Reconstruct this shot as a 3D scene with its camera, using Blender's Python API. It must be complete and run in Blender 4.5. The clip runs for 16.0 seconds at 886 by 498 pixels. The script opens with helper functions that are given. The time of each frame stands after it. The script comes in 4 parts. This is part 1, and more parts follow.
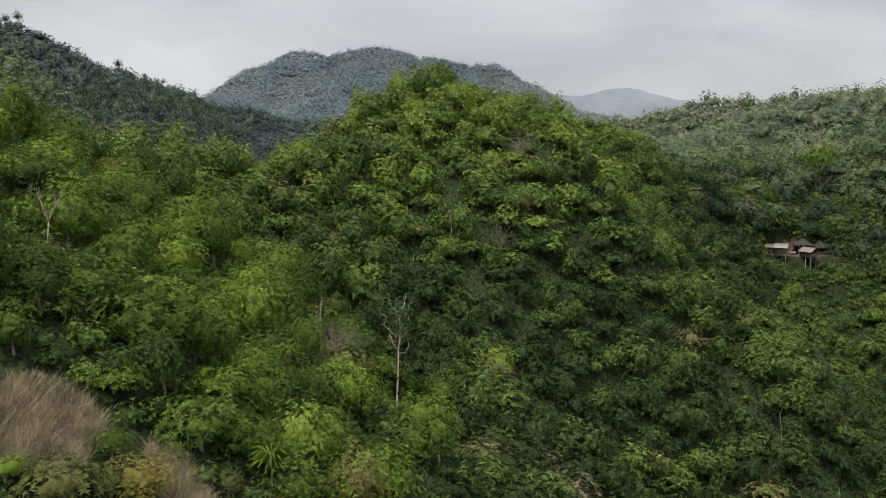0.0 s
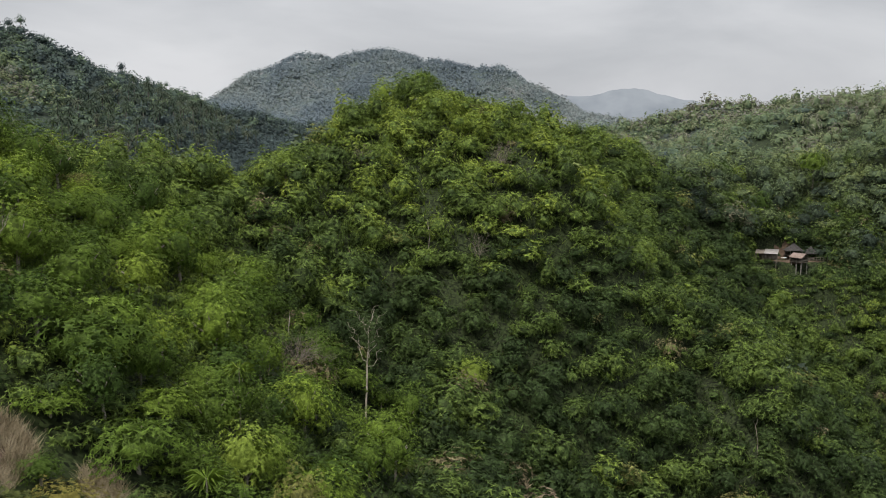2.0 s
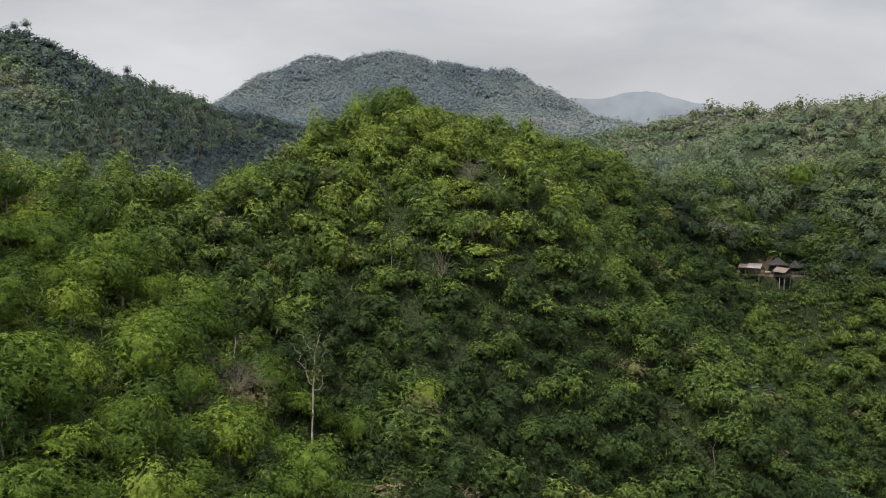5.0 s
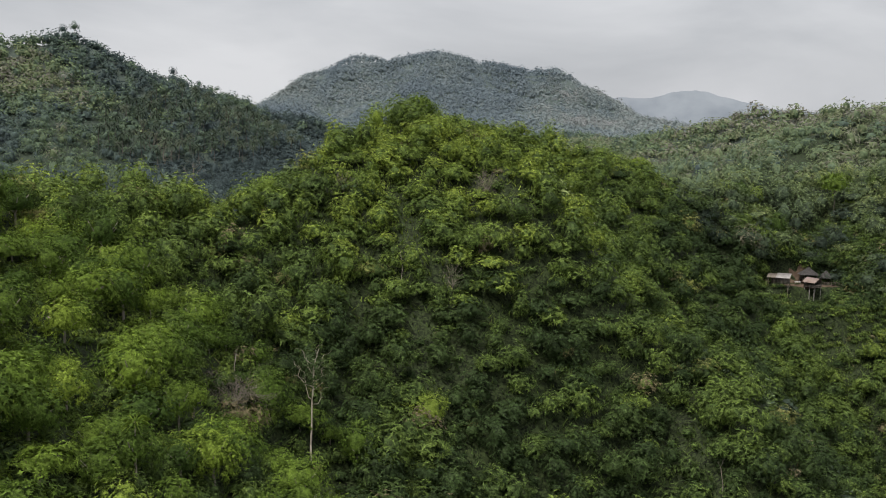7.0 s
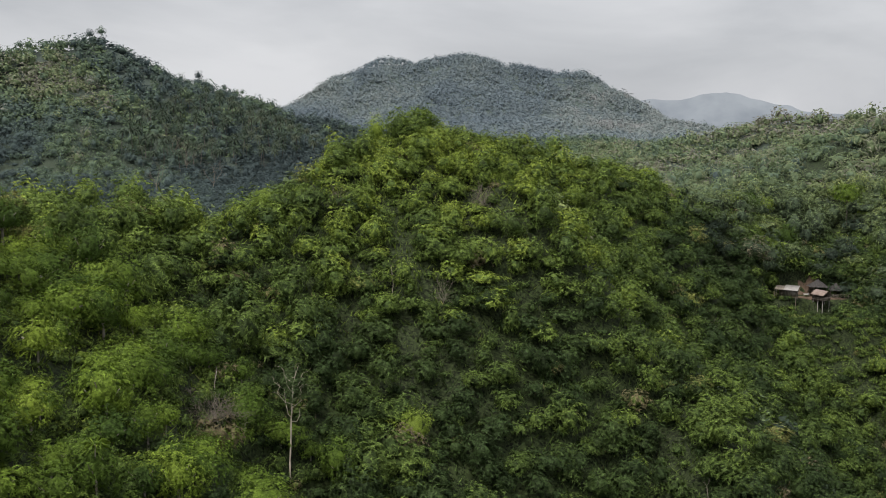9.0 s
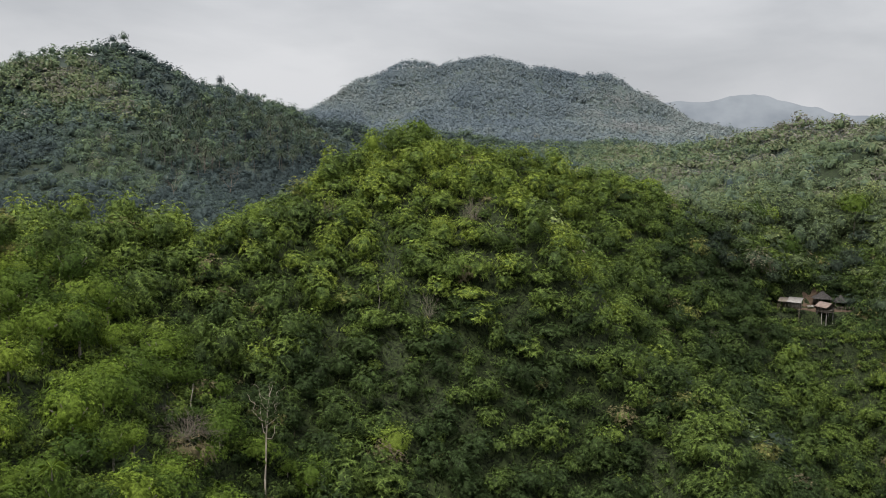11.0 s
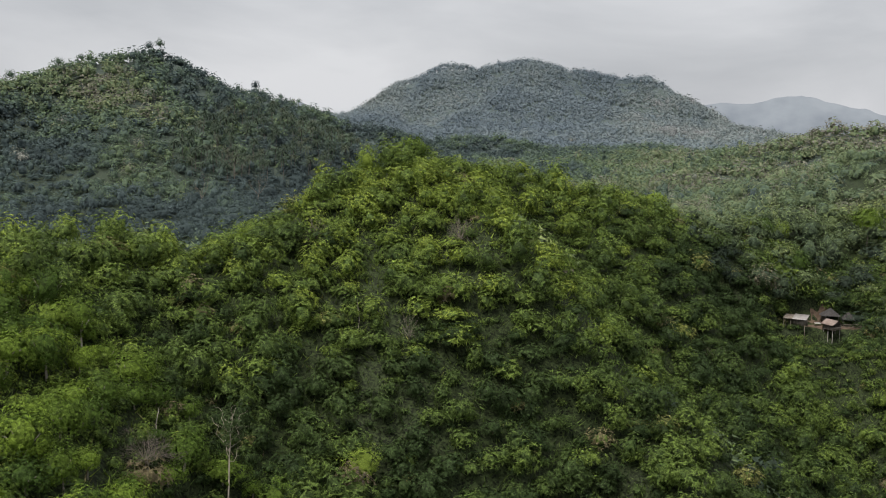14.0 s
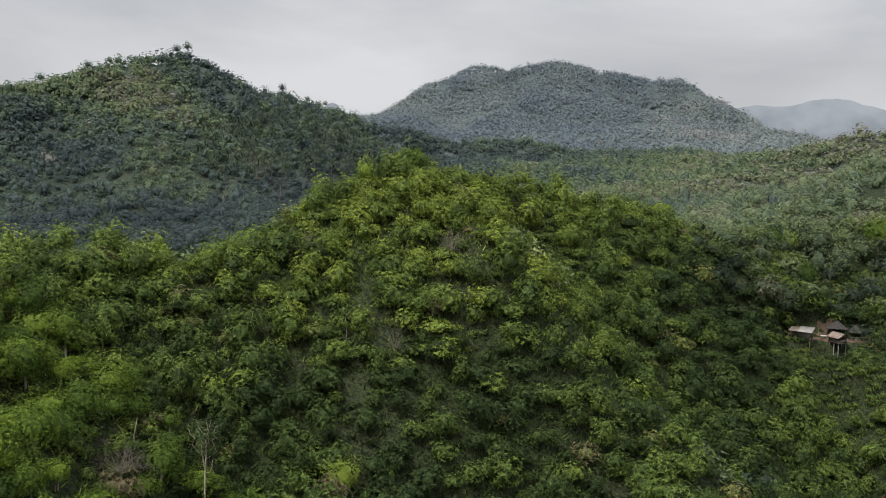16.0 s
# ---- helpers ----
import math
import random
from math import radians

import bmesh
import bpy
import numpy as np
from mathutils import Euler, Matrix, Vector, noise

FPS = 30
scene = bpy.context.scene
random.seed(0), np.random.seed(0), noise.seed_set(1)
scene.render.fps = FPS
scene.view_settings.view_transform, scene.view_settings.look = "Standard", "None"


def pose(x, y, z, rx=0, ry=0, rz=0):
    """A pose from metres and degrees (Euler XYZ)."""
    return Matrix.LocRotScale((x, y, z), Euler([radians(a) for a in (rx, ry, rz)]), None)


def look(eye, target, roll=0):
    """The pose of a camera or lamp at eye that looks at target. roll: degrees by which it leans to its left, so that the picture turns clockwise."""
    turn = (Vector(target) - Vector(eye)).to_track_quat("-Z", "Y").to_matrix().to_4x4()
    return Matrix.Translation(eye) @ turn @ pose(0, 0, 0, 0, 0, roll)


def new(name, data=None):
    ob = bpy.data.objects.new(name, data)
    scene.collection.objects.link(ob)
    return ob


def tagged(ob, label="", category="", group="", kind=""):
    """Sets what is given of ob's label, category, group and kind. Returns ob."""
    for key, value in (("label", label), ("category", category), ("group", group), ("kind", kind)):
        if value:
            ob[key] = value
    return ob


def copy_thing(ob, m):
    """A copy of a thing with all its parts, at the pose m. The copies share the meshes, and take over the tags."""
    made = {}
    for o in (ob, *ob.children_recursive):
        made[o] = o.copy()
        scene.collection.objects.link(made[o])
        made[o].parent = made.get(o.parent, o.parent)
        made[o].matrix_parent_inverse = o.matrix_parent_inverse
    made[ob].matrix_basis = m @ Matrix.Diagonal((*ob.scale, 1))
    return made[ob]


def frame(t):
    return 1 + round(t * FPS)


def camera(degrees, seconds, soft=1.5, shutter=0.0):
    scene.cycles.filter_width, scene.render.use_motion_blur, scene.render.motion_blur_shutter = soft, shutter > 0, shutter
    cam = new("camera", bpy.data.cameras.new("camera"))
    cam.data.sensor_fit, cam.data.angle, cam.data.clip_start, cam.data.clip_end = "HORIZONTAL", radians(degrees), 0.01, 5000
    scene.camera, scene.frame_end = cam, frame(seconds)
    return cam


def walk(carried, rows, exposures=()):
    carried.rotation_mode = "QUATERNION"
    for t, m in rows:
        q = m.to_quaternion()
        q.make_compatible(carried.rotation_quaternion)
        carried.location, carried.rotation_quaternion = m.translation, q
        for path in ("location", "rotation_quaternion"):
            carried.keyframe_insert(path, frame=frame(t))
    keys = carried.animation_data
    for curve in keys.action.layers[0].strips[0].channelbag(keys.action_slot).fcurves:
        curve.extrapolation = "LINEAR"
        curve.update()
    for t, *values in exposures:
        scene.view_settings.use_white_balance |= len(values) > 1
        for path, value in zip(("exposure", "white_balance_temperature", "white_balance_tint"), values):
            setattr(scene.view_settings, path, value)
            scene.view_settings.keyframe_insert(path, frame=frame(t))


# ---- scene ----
cam = camera(49.3, 16.0, soft=1.0)
PATH = [
    (0, (0.547, -0.605, 59.136), (-0.25, 98.75, 47.59), 0.04),
    (0.5, (1.654, -0.630, 59.484), (0.55, 98.67, 47.98), -0.03),
    (1, (2.786, -0.638, 59.850), (1.44, 98.66, 48.35), -0.07),
    (1.5, (3.944, -0.631, 60.234), (2.39, 98.72, 48.73), -0.09),
    (2, (5.127, -0.611, 60.636), (3.53, 98.74, 49.14), -0.09),
    (2.5, (6.336, -0.581, 61.055), (4.69, 98.72, 49.55), -0.07),
    (3, (7.570, -0.542, 61.490), (5.92, 98.76, 50.04), -0.03),
    (3.5, (8.829, -0.497, 61.942), (7.23, 98.80, 50.49), 0.01),
    (4, (10.112, -0.447, 62.410), (8.46, 98.90, 51.06), 0.06),
    (6.5, (16.891, -0.161, 64.958), (10.44, 98.94, 53.51), 0.32),
    (7, (18.317, -0.103, 65.503), (10.67, 98.95, 54.00), 0.36),
    (7.5, (19.766, -0.044, 66.059), (11.17, 98.91, 54.61), 0.40),
    (8, (21.238, 0.015, 66.622), (11.89, 98.91, 55.17), 0.44),
    (8.5, (22.732, 0.074, 67.193), (12.78, 98.92, 55.74), 0.47),
    (9, (24.247, 0.133, 67.770), (13.60, 98.93, 56.37), 0.49),
    (11.5, (32.140, 0.481, 70.695), (18.09, 98.88, 59.44), 0.53),
    (12, (33.779, 0.570, 71.277), (19.03, 98.87, 60.03), 0.54),
    (12.5, (35.438, 0.671, 71.854), (19.99, 98.87, 60.65), 0.54),
    (13, (37.115, 0.784, 72.425), (21.01, 98.83, 61.23), 0.56),
    (13.5, (38.811, 0.913, 72.987), (21.91, 98.86, 61.79), 0.57),
    (14, (40.525, 1.060, 73.539), (22.77, 98.81, 62.34), 0.60),
    (14.5, (42.256, 1.229, 74.078), (23.71, 98.83, 62.88), 0.65),
    (15, (44.005, 1.422, 74.603), (24.55, 98.87, 63.40), 0.71),
    (15.5, (45.770, 1.643, 75.110), (25.57, 98.94, 63.96), 0.79),
    (16, (47.552, 1.895, 75.599), (26.55, 99.00, 64.45), 0.90),
]
walk(cam, [(t, look(eye, target, roll)) for t, eye, target, roll in PATH])

# ---- sky and light ----
world = bpy.data.worlds.new("overcast_sky")
scene.world = world
world.use_nodes = True
wn, wl = world.node_tree.nodes, world.node_tree.links
wn.clear()
SUN_HEIGHT, SUN_TURN = 66.0, 215.0
sky = wn.new("ShaderNodeTexSky")
sky.sky_type, sky.sun_disc = "NISHITA", False
sky.sun_elevation, sky.sun_rotation = radians(SUN_HEIGHT), radians(SUN_TURN)
sky.air_density, sky.dust_density = 1.4, 3.0
coord = wn.new("ShaderNodeTexCoord")
stretch = wn.new("ShaderNodeMapping")
stretch.inputs["Scale"].default_value = (1.6, 1.6, 5.5)
clouds = wn.new("ShaderNodeTexNoise")
clouds.inputs["Scale"].default_value, clouds.inputs["Detail"].default_value, clouds.inputs["Roughness"].default_value = 1.7, 7.0, 0.52
clouds.inputs["Distortion"].default_value = 0.35
tone = wn.new("ShaderNodeValToRGB")
tone.color_ramp.elements[0].position, tone.color_ramp.elements[0].color = 0.32, (0.50, 0.516, 0.549, 1)
tone.color_ramp.elements[1].position, tone.color_ramp.elements[1].color = 0.68, (0.74, 0.748, 0.776, 1)
dim = wn.new("ShaderNodeMix")
dim.data_type, dim.blend_type = "RGBA", "MULTIPLY"
dim.inputs["Factor"].default_value = 1.0
dim.inputs["B"].default_value = (0.1, 0.1, 0.1, 1)
cover = wn.new("ShaderNodeMix")
cover.data_type = "RGBA"
cover.inputs["Factor"].default_value = 0.93
back = wn.new("ShaderNodeBackground")
out = wn.new("ShaderNodeOutputWorld")
wl.new(coord.outputs["Generated"], stretch.inputs["Vector"])
wl.new(stretch.outputs["Vector"], clouds.inputs["Vector"])
wl.new(clouds.outputs["Fac"], tone.inputs["Fac"])
wl.new(sky.outputs["Color"], dim.inputs["A"])
wl.new(dim.outputs["Result"], cover.inputs["A"])
wl.new(tone.outputs["Color"], cover.inputs["B"])
wl.new(cover.outputs["Result"], back.inputs["Color"])
back.inputs["Strength"].default_value = 1.0
wl.new(back.outputs["Background"], out.inputs["Surface"])

sun = new("sun", bpy.data.lights.new("sun", "SUN"))
sun.data.energy, sun.data.angle, sun.data.color = 4.1, radians(14), (1.0, 0.96, 0.88)
toward = Vector((math.sin(radians(SUN_TURN)) * math.cos(radians(SUN_HEIGHT)), math.cos(radians(SUN_TURN)) * math.cos(radians(SUN_HEIGHT)), math.sin(radians(SUN_HEIGHT))))
sun.matrix_world = look((0, 0, 400), Vector((0, 0, 400)) - toward)


# ---- materials ----
def material(name, roughness=0.7, specular=0.3):
    mat = bpy.data.materials.new(name)
    mat.use_nodes = True
    bsdf = mat.node_tree.nodes["Principled BSDF"]
    bsdf.inputs["Roughness"].default_value = roughness
    bsdf.inputs["Specular IOR Level"].default_value = specular
    return mat, mat.node_tree.nodes, mat.node_tree.links, bsdf


def ramp(nodes, stops):
    node = nodes.new("ShaderNodeValToRGB")
    line = node.color_ramp.elements
    while len(line) < len(stops):
        line.new(0.5)
    for e, (p, c) in zip(line, stops):
        e.position, e.color = p, (*c, 1)
    return node


def foliage(name, stops, spray, own=False, leaf=0.3, roughness=0.65, specular=0.12, glow_through=0.22, mottle=0.45):
    """Leaves: a colour for each tree (its own random number, or the tree's tint in a joined wood), each spray of leaves a little lighter or
    darker, and leaflets of the size spray within it."""
    mat, nodes, links, bsdf = material(name, roughness, specular)
    if own:
        pick = nodes.new("ShaderNodeObjectInfo").outputs["Random"]
    else:
        info = nodes.new("ShaderNodeAttribute")
        info.attribute_name = "tint"
        pick = info.outputs["Fac"]
    tone = ramp(nodes, stops)
    links.new(pick, tone.inputs["Fac"])
    island = nodes.new("ShaderNodeNewGeometry").outputs["Random Per Island"]
    spread = nodes.new("ShaderNodeMapRange")
    spread.inputs["To Min"].default_value, spread.inputs["To Max"].default_value = 1 - leaf, 1 + leaf
    links.new(island, spread.inputs["Value"])
    mixed = nodes.new("ShaderNodeMix")
    mixed.data_type, mixed.blend_type = "RGBA", "MULTIPLY"
    mixed.inputs["Factor"].default_value = 1.0
    links.new(tone.outputs["Color"], mixed.inputs["A"])
    links.new(spread.outputs["Result"], mixed.inputs["B"])
    place = nodes.new("ShaderNodeTexCoord")
    fleck = nodes.new("ShaderNodeTexVoronoi")
    fleck.inputs["Scale"].default_value = 1 / spray
    links.new(place.outputs["Object"], fleck.inputs["Vector"])
    single = nodes.new("ShaderNodeSeparateColor")
    links.new(fleck.outputs["Color"], single.inputs["Color"])
    flecks = nodes.new("ShaderNodeMapRange")
    flecks.inputs["To Min"].default_value, flecks.inputs["To Max"].default_value = 1 - mottle, 1 + mottle
    links.new(single.outputs["Red"], flecks.inputs["Value"])
    leafy = nodes.new("ShaderNodeMix")
    leafy.data_type, leafy.blend_type = "RGBA", "MULTIPLY"
    leafy.inputs["Factor"].default_value = 1.0
    links.new(mixed.outputs["Result"], leafy.inputs["A"])
    links.new(flecks.outputs["Result"], leafy.inputs["B"])
    mixed = leafy
    links.new(mixed.outputs["Result"], bsdf.inputs["Base Color"])
    thin = nodes.new("ShaderNodeBsdfTranslucent")
    links.new(mixed.outputs["Result"], thin.inputs["Color"])
    both = nodes.new("ShaderNodeMixShader")
    both.inputs["Fac"].default_value = glow_through
    links.new(bsdf.outputs["BSDF"], both.inputs[1])
    links.new(thin.outputs["BSDF"], both.inputs[2])
    links.new(both.outputs["Shader"], nodes["Material Output"].inputs["Surface"])
    return mat


def mottled(name, stops, scale, roughness=0.9, bump=0.3, detail=6.0, specular=0.2, stretch_z=1.0):
    """A rough surface: two sizes of noise over a ramp, with relief."""
    mat, nodes, links, bsdf = material(name, roughness, specular)
    place = nodes.new("ShaderNodeTexCoord")
    turn = nodes.new("ShaderNodeMapping")
    turn.inputs["Scale"].default_value = (1, 1, stretch_z)
    links.new(place.outputs["Object"], turn.inputs["Vector"])
    big = nodes.new("ShaderNodeTexNoise")
    big.inputs["Scale"].default_value, big.inputs["Detail"].default_value = scale, detail
    links.new(turn.outputs["Vector"], big.inputs["Vector"])
    fine = nodes.new("ShaderNodeTexNoise")
    fine.inputs["Scale"].default_value, fine.inputs["Detail"].default_value = scale * 9, 4.0
    links.new(turn.outputs["Vector"], fine.inputs["Vector"])
    add = nodes.new("ShaderNodeMath")
    add.operation = "MULTIPLY_ADD"
    add.inputs[1].default_value = 0.4
    links.new(fine.outputs["Fac"], add.inputs[0])
    links.new(big.outputs["Fac"], add.inputs[2])
    tone = ramp(nodes, stops)
    links.new(add.outputs["Value"], tone.inputs["Fac"])
    links.new(tone.outputs["Color"], bsdf.inputs["Base Color"])
    rise = nodes.new("ShaderNodeBump")
    rise.inputs["Strength"].default_value, rise.inputs["Distance"].default_value = bump, 0.5 / scale
    links.new(add.outputs["Value"], rise.inputs["Height"])
    links.new(rise.outputs["Normal"], bsdf.inputs["Normal"])
    return mat


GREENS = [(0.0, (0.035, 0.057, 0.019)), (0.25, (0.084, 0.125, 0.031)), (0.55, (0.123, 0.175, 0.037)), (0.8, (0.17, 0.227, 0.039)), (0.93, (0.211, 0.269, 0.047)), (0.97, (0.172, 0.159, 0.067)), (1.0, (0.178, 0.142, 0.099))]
SPUR_GREENS = [(0.0, (0.045, 0.079, 0.016)), (0.3, (0.071, 0.116, 0.019)), (0.6, (0.102, 0.156, 0.023)), (0.85, (0.141, 0.206, 0.028)), (0.96, (0.179, 0.243, 0.033)), (1.0, (0.16, 0.152, 0.052))]
# distant woods: haze is painted into these leaf colours, bluer and paler
DUSKY_HAZED = [(0.0, (0.061, 0.082, 0.086)), (0.28, (0.084, 0.114, 0.113)), (0.48, (0.113, 0.157, 0.115)), (0.68, (0.163, 0.216, 0.115)), (0.82, (0.203, 0.232, 0.13)), (0.92, (0.204, 0.2, 0.164)), (1.0, (0.25, 0.227, 0.221))]
HAZED_GREENS = [(0.0, (0.035, 0.051, 0.035)), (0.25, (0.086, 0.118, 0.06)), (0.55, (0.134, 0.175, 0.076)), (0.8, (0.184, 0.224, 0.085)), (0.93, (0.222, 0.261, 0.098)), (0.97, (0.186, 0.163, 0.125)), (1.0, (0.191, 0.147, 0.159))]
HAZED = [(0.0, (0.135, 0.17, 0.203)), (0.4, (0.168, 0.207, 0.232)), (0.75, (0.216, 0.251, 0.25)), (1.0, (0.283, 0.286, 0.293))]
leaf_tree = foliage("leaf_tree", SPUR_GREENS, 0.04, own=True, leaf=0.28, mottle=0.55)
leaf_wood = foliage("leaf_wood", GREENS, 0.26, leaf=0.36, glow_through=0.25, mottle=0.6)
leaf_back = foliage("leaf_back_wood", HAZED_GREENS, 0.45, leaf=0.35, mottle=0.55)
leaf_dusky = foliage("leaf_dusky_wood", DUSKY_HAZED, 2.2, leaf=0.12, roughness=0.8, specular=0.08, glow_through=0.3, mottle=0.25)
leaf_hazed = foliage("leaf_distant_wood", HAZED, 4.5, leaf=0.08, roughness=0.8, specular=0.08, glow_through=0.3, mottle=0.15)
bark = mottled("pale_bark", [(0.35, (0.11, 0.09, 0.07)), (0.6, (0.21, 0.185, 0.155)), (0.9, (0.33, 0.30, 0.26))], 3.0, stretch_z=0.3)
pale_bark = mottled("bleached_pale_bark", [(0.35, (0.16, 0.135, 0.105)), (0.6, (0.27, 0.235, 0.19)), (0.9, (0.38, 0.34, 0.285))], 3.0, stretch_z=0.3)
palm_bark = mottled("grey_palm_bark", [(0.3, (0.07, 0.066, 0.058)), (0.9, (0.15, 0.14, 0.125))], 4.0, stretch_z=3.0)
dead_wood = mottled("weathered_dead_wood", [(0.3, (0.095, 0.080, 0.066)), (0.9, (0.21, 0.182, 0.152))], 4.0, stretch_z=0.3)
soil = foliage("undergrowth_ground", [(0.0, (0.022, 0.031, 0.011)), (1.0, (0.05, 0.06, 0.022))], 0.3, leaf=0.0, glow_through=0.0, mottle=0.85)
nodes, links = soil.node_tree.nodes, soil.node_tree.links
# haze put into the ground colour: paler and greyer from y = 380 on
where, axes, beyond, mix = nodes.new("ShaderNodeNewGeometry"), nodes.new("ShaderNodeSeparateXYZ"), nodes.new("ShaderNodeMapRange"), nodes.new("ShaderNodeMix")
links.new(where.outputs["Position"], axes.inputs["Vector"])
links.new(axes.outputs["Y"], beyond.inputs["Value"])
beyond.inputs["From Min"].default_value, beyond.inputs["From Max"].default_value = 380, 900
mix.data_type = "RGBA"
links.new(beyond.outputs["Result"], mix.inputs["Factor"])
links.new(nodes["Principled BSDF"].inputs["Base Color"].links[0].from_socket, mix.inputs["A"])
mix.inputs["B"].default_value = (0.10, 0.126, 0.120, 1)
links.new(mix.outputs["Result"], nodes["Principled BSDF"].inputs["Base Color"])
straw = mottled("dry_straw", [(0.4, (0.14, 0.113, 0.074)), (0.65, (0.29, 0.238, 0.155)), (0.95, (0.45, 0.385, 0.27))], 0.7)
bare_earth = mottled("bare_red_earth", [(0.4, (0.055, 0.037, 0.027)), (0.7, (0.105, 0.073, 0.053)), (0.95, (0.15, 0.11, 0.08))], 0.8, bump=0.6)
thatch = mottled("weathered_thatch", [(0.4, (0.030, 0.027, 0.027)), (0.7, (0.060, 0.055, 0.054)), (0.95, (0.095, 0.088, 0.085))], 3.0, bump=0.8, stretch_z=3.0)
grey_tin = mottled("weathered_tin_roof", [(0.4, (0.16, 0.145, 0.135)), (0.7, (0.25, 0.235, 0.225)), (0.95, (0.34, 0.325, 0.31))], 1.2, roughness=0.55, bump=0.1, specular=0.5)
pink_tin = mottled("faded_pinkish_tin_roof", [(0.4, (0.17, 0.118, 0.10)), (0.7, (0.25, 0.19, 0.165)), (0.95, (0.34, 0.27, 0.24))], 1.2, roughness=0.6, bump=0.1, specular=0.4)
grey_board = mottled("weathered_board", [(0.4, (0.085, 0.070, 0.058)), (0.7, (0.17, 0.145, 0.12)), (0.95, (0.27, 0.24, 0.205))], 2.5, stretch_z=0.3)
pale_post = mottled("pale_concrete_post", [(0.4, (0.15, 0.142, 0.13)), (0.9, (0.27, 0.26, 0.24))], 3.0)
white_cloth = mottled("whitewashed_board", [(0.4, (0.55, 0.55, 0.53)), (0.9, (0.75, 0.75, 0.73))], 3.0)
BRIGHT = [(0.0, (0.12, 0.185, 0.028)), (1.0, (0.185, 0.25, 0.04))]
leaf_bright = foliage("leaf_bright_tree", BRIGHT, 0.026, own=True)
leaf_olive = foliage("leaf_olive_shrub", [(0.0, (0.095, 0.112, 0.034)), (1.0, (0.13, 0.145, 0.045))], 0.026, own=True)
leaf_yellow = foliage("leaf_yellowing_shrub", [(0.0, (0.175, 0.168, 0.040)), (1.0, (0.215, 0.19, 0.048))], 0.026, own=True)
leaf_brown = foliage("leaf_browning_shrub", [(0.0, (0.105, 0.092, 0.050)), (1.0, (0.15, 0.125, 0.07))], 0.026, own=True)
leaf_ridge = foliage("leaf_ridge_tree", DUSKY_HAZED[:3], 0.06, own=True)
leaf_pale = foliage("leaf_blossoming_tree", [(0.0, (0.16, 0.175, 0.145)), (1.0, (0.27, 0.275, 0.245))], 0.06, own=True)
leaf_palm = foliage("leaf_palm", [(0.0, (0.046, 0.066, 0.046)), (0.6, (0.064, 0.086, 0.058)), (1.0, (0.088, 0.104, 0.072))], 0.5, own=True, leaf=0.15, mottle=0.2)
leaf_sparse = foliage("leaf_sparse_grey_green", [(0.0, (0.05, 0.078, 0.03)), (1.0, (0.065, 0.095, 0.036))], 0.05, own=True)


# ---- the lie of the land ----
def grain(x, y, seed=0):
    """Smooth value noise between -1 and 1."""
    xi, yi = np.floor(x), np.floor(y)
    fx, fy = x - xi, y - yi
    fx, fy = fx * fx * (3 - 2 * fx), fy * fy * (3 - 2 * fy)

    def knot(a, b):
        v = np.sin(a * 127.1 + b * 311.7 + seed * 74.7) * 43758.5453
        return 2 * (v - np.floor(v)) - 1
    low = knot(xi, yi) * (1 - fx) + knot(xi + 1, yi) * fx
    high = knot(xi, yi + 1) * (1 - fx) + knot(xi + 1, yi + 1) * fx
    return low * (1 - fy) + high * fy


def ridge(x, y, crest, slope, round_top, flare=0.0):
    """Height of a ridge with the given crest line; its sides fall by slope and flatten out by flare."""
    best = np.full(np.shape(x), -900.0)
    for (ax, ay, az), (bx, by, bz) in zip(crest[:-1], crest[1:]):
        ux, uy = bx - ax, by - ay
        s = np.clip(((x - ax) * ux + (y - ay) * uy) / (ux * ux + uy * uy), 0, 1)
        d = np.hypot(x - ax - s * ux, y - ay - s * uy)
        fall = slope * (np.sqrt(d * d + round_top ** 2) - round_top)
        if flare:
            fall = flare * (1 - np.exp(-fall / flare)) + 0.07 * d
        best = np.maximum(best, az + s * (bz - az) - fall)
    return best


def blend(parts, soft):
    """Smooth maximum."""
    parts = np.stack(np.broadcast_arrays(*parts))
    top = parts.max(0)
    return top + soft * np.log(np.exp((parts - top) / soft).sum(0))


HILL = [(-22.8, 157, 50.6), (-11.0, 178.2, 63.2), (-1.0, 198.5, 69.7), (10.4, 216.6, 66), (19, 225, 62.2), (30, 236, 60.6), (40, 246.5, 59), (49, 257.6, 54.8), (76.7, 271.5, 49.2), (100, 298, 51), (140, 330, 56)]
HILL_SPUR = [(2.6, 194.5, 62.1), (17.9, 175.9, 60.7), (27.7, 168.6, 42.2), (50.2, 158.9, 28.5), (52.6, 139.2, 21.0), (62.0, 130.0, 11.0), (95.0, 105.0, -10.0)]
HILL_FACE = [(-2.4, 199.3, 65.9), (0.2, 183.6, 66.2), (2.0, 166.0, 54.8), (8.9, 140.6, 28.4), (16.0, 120.0, 9.0)]
EAST_RIB = [(18.8, 218.8, 62.2), (38.9, 202.1, 44.5), (47.1, 197.7, 30.2), (58.0, 180.0, 22.0), (64.0, 160.0, 8.0)]
LEFT_SPUR = [(-21.6, 157.1, 51.7), (-38.1, 144.1, 55.4), (-52.4, 118.5, 59.7), (-56.8, 84.1, 64.6), (-52.8, 50.0, 63.3), (-70.0, 0.0, 64.0)]
RIGHT_BANK = [(77.1, 273.6, 40.6), (106.6, 279.6, 44.6), (133.7, 283.1, 56.3), (180.0, 300.0, 70.0), (240.0, 330.0, 80.0)]
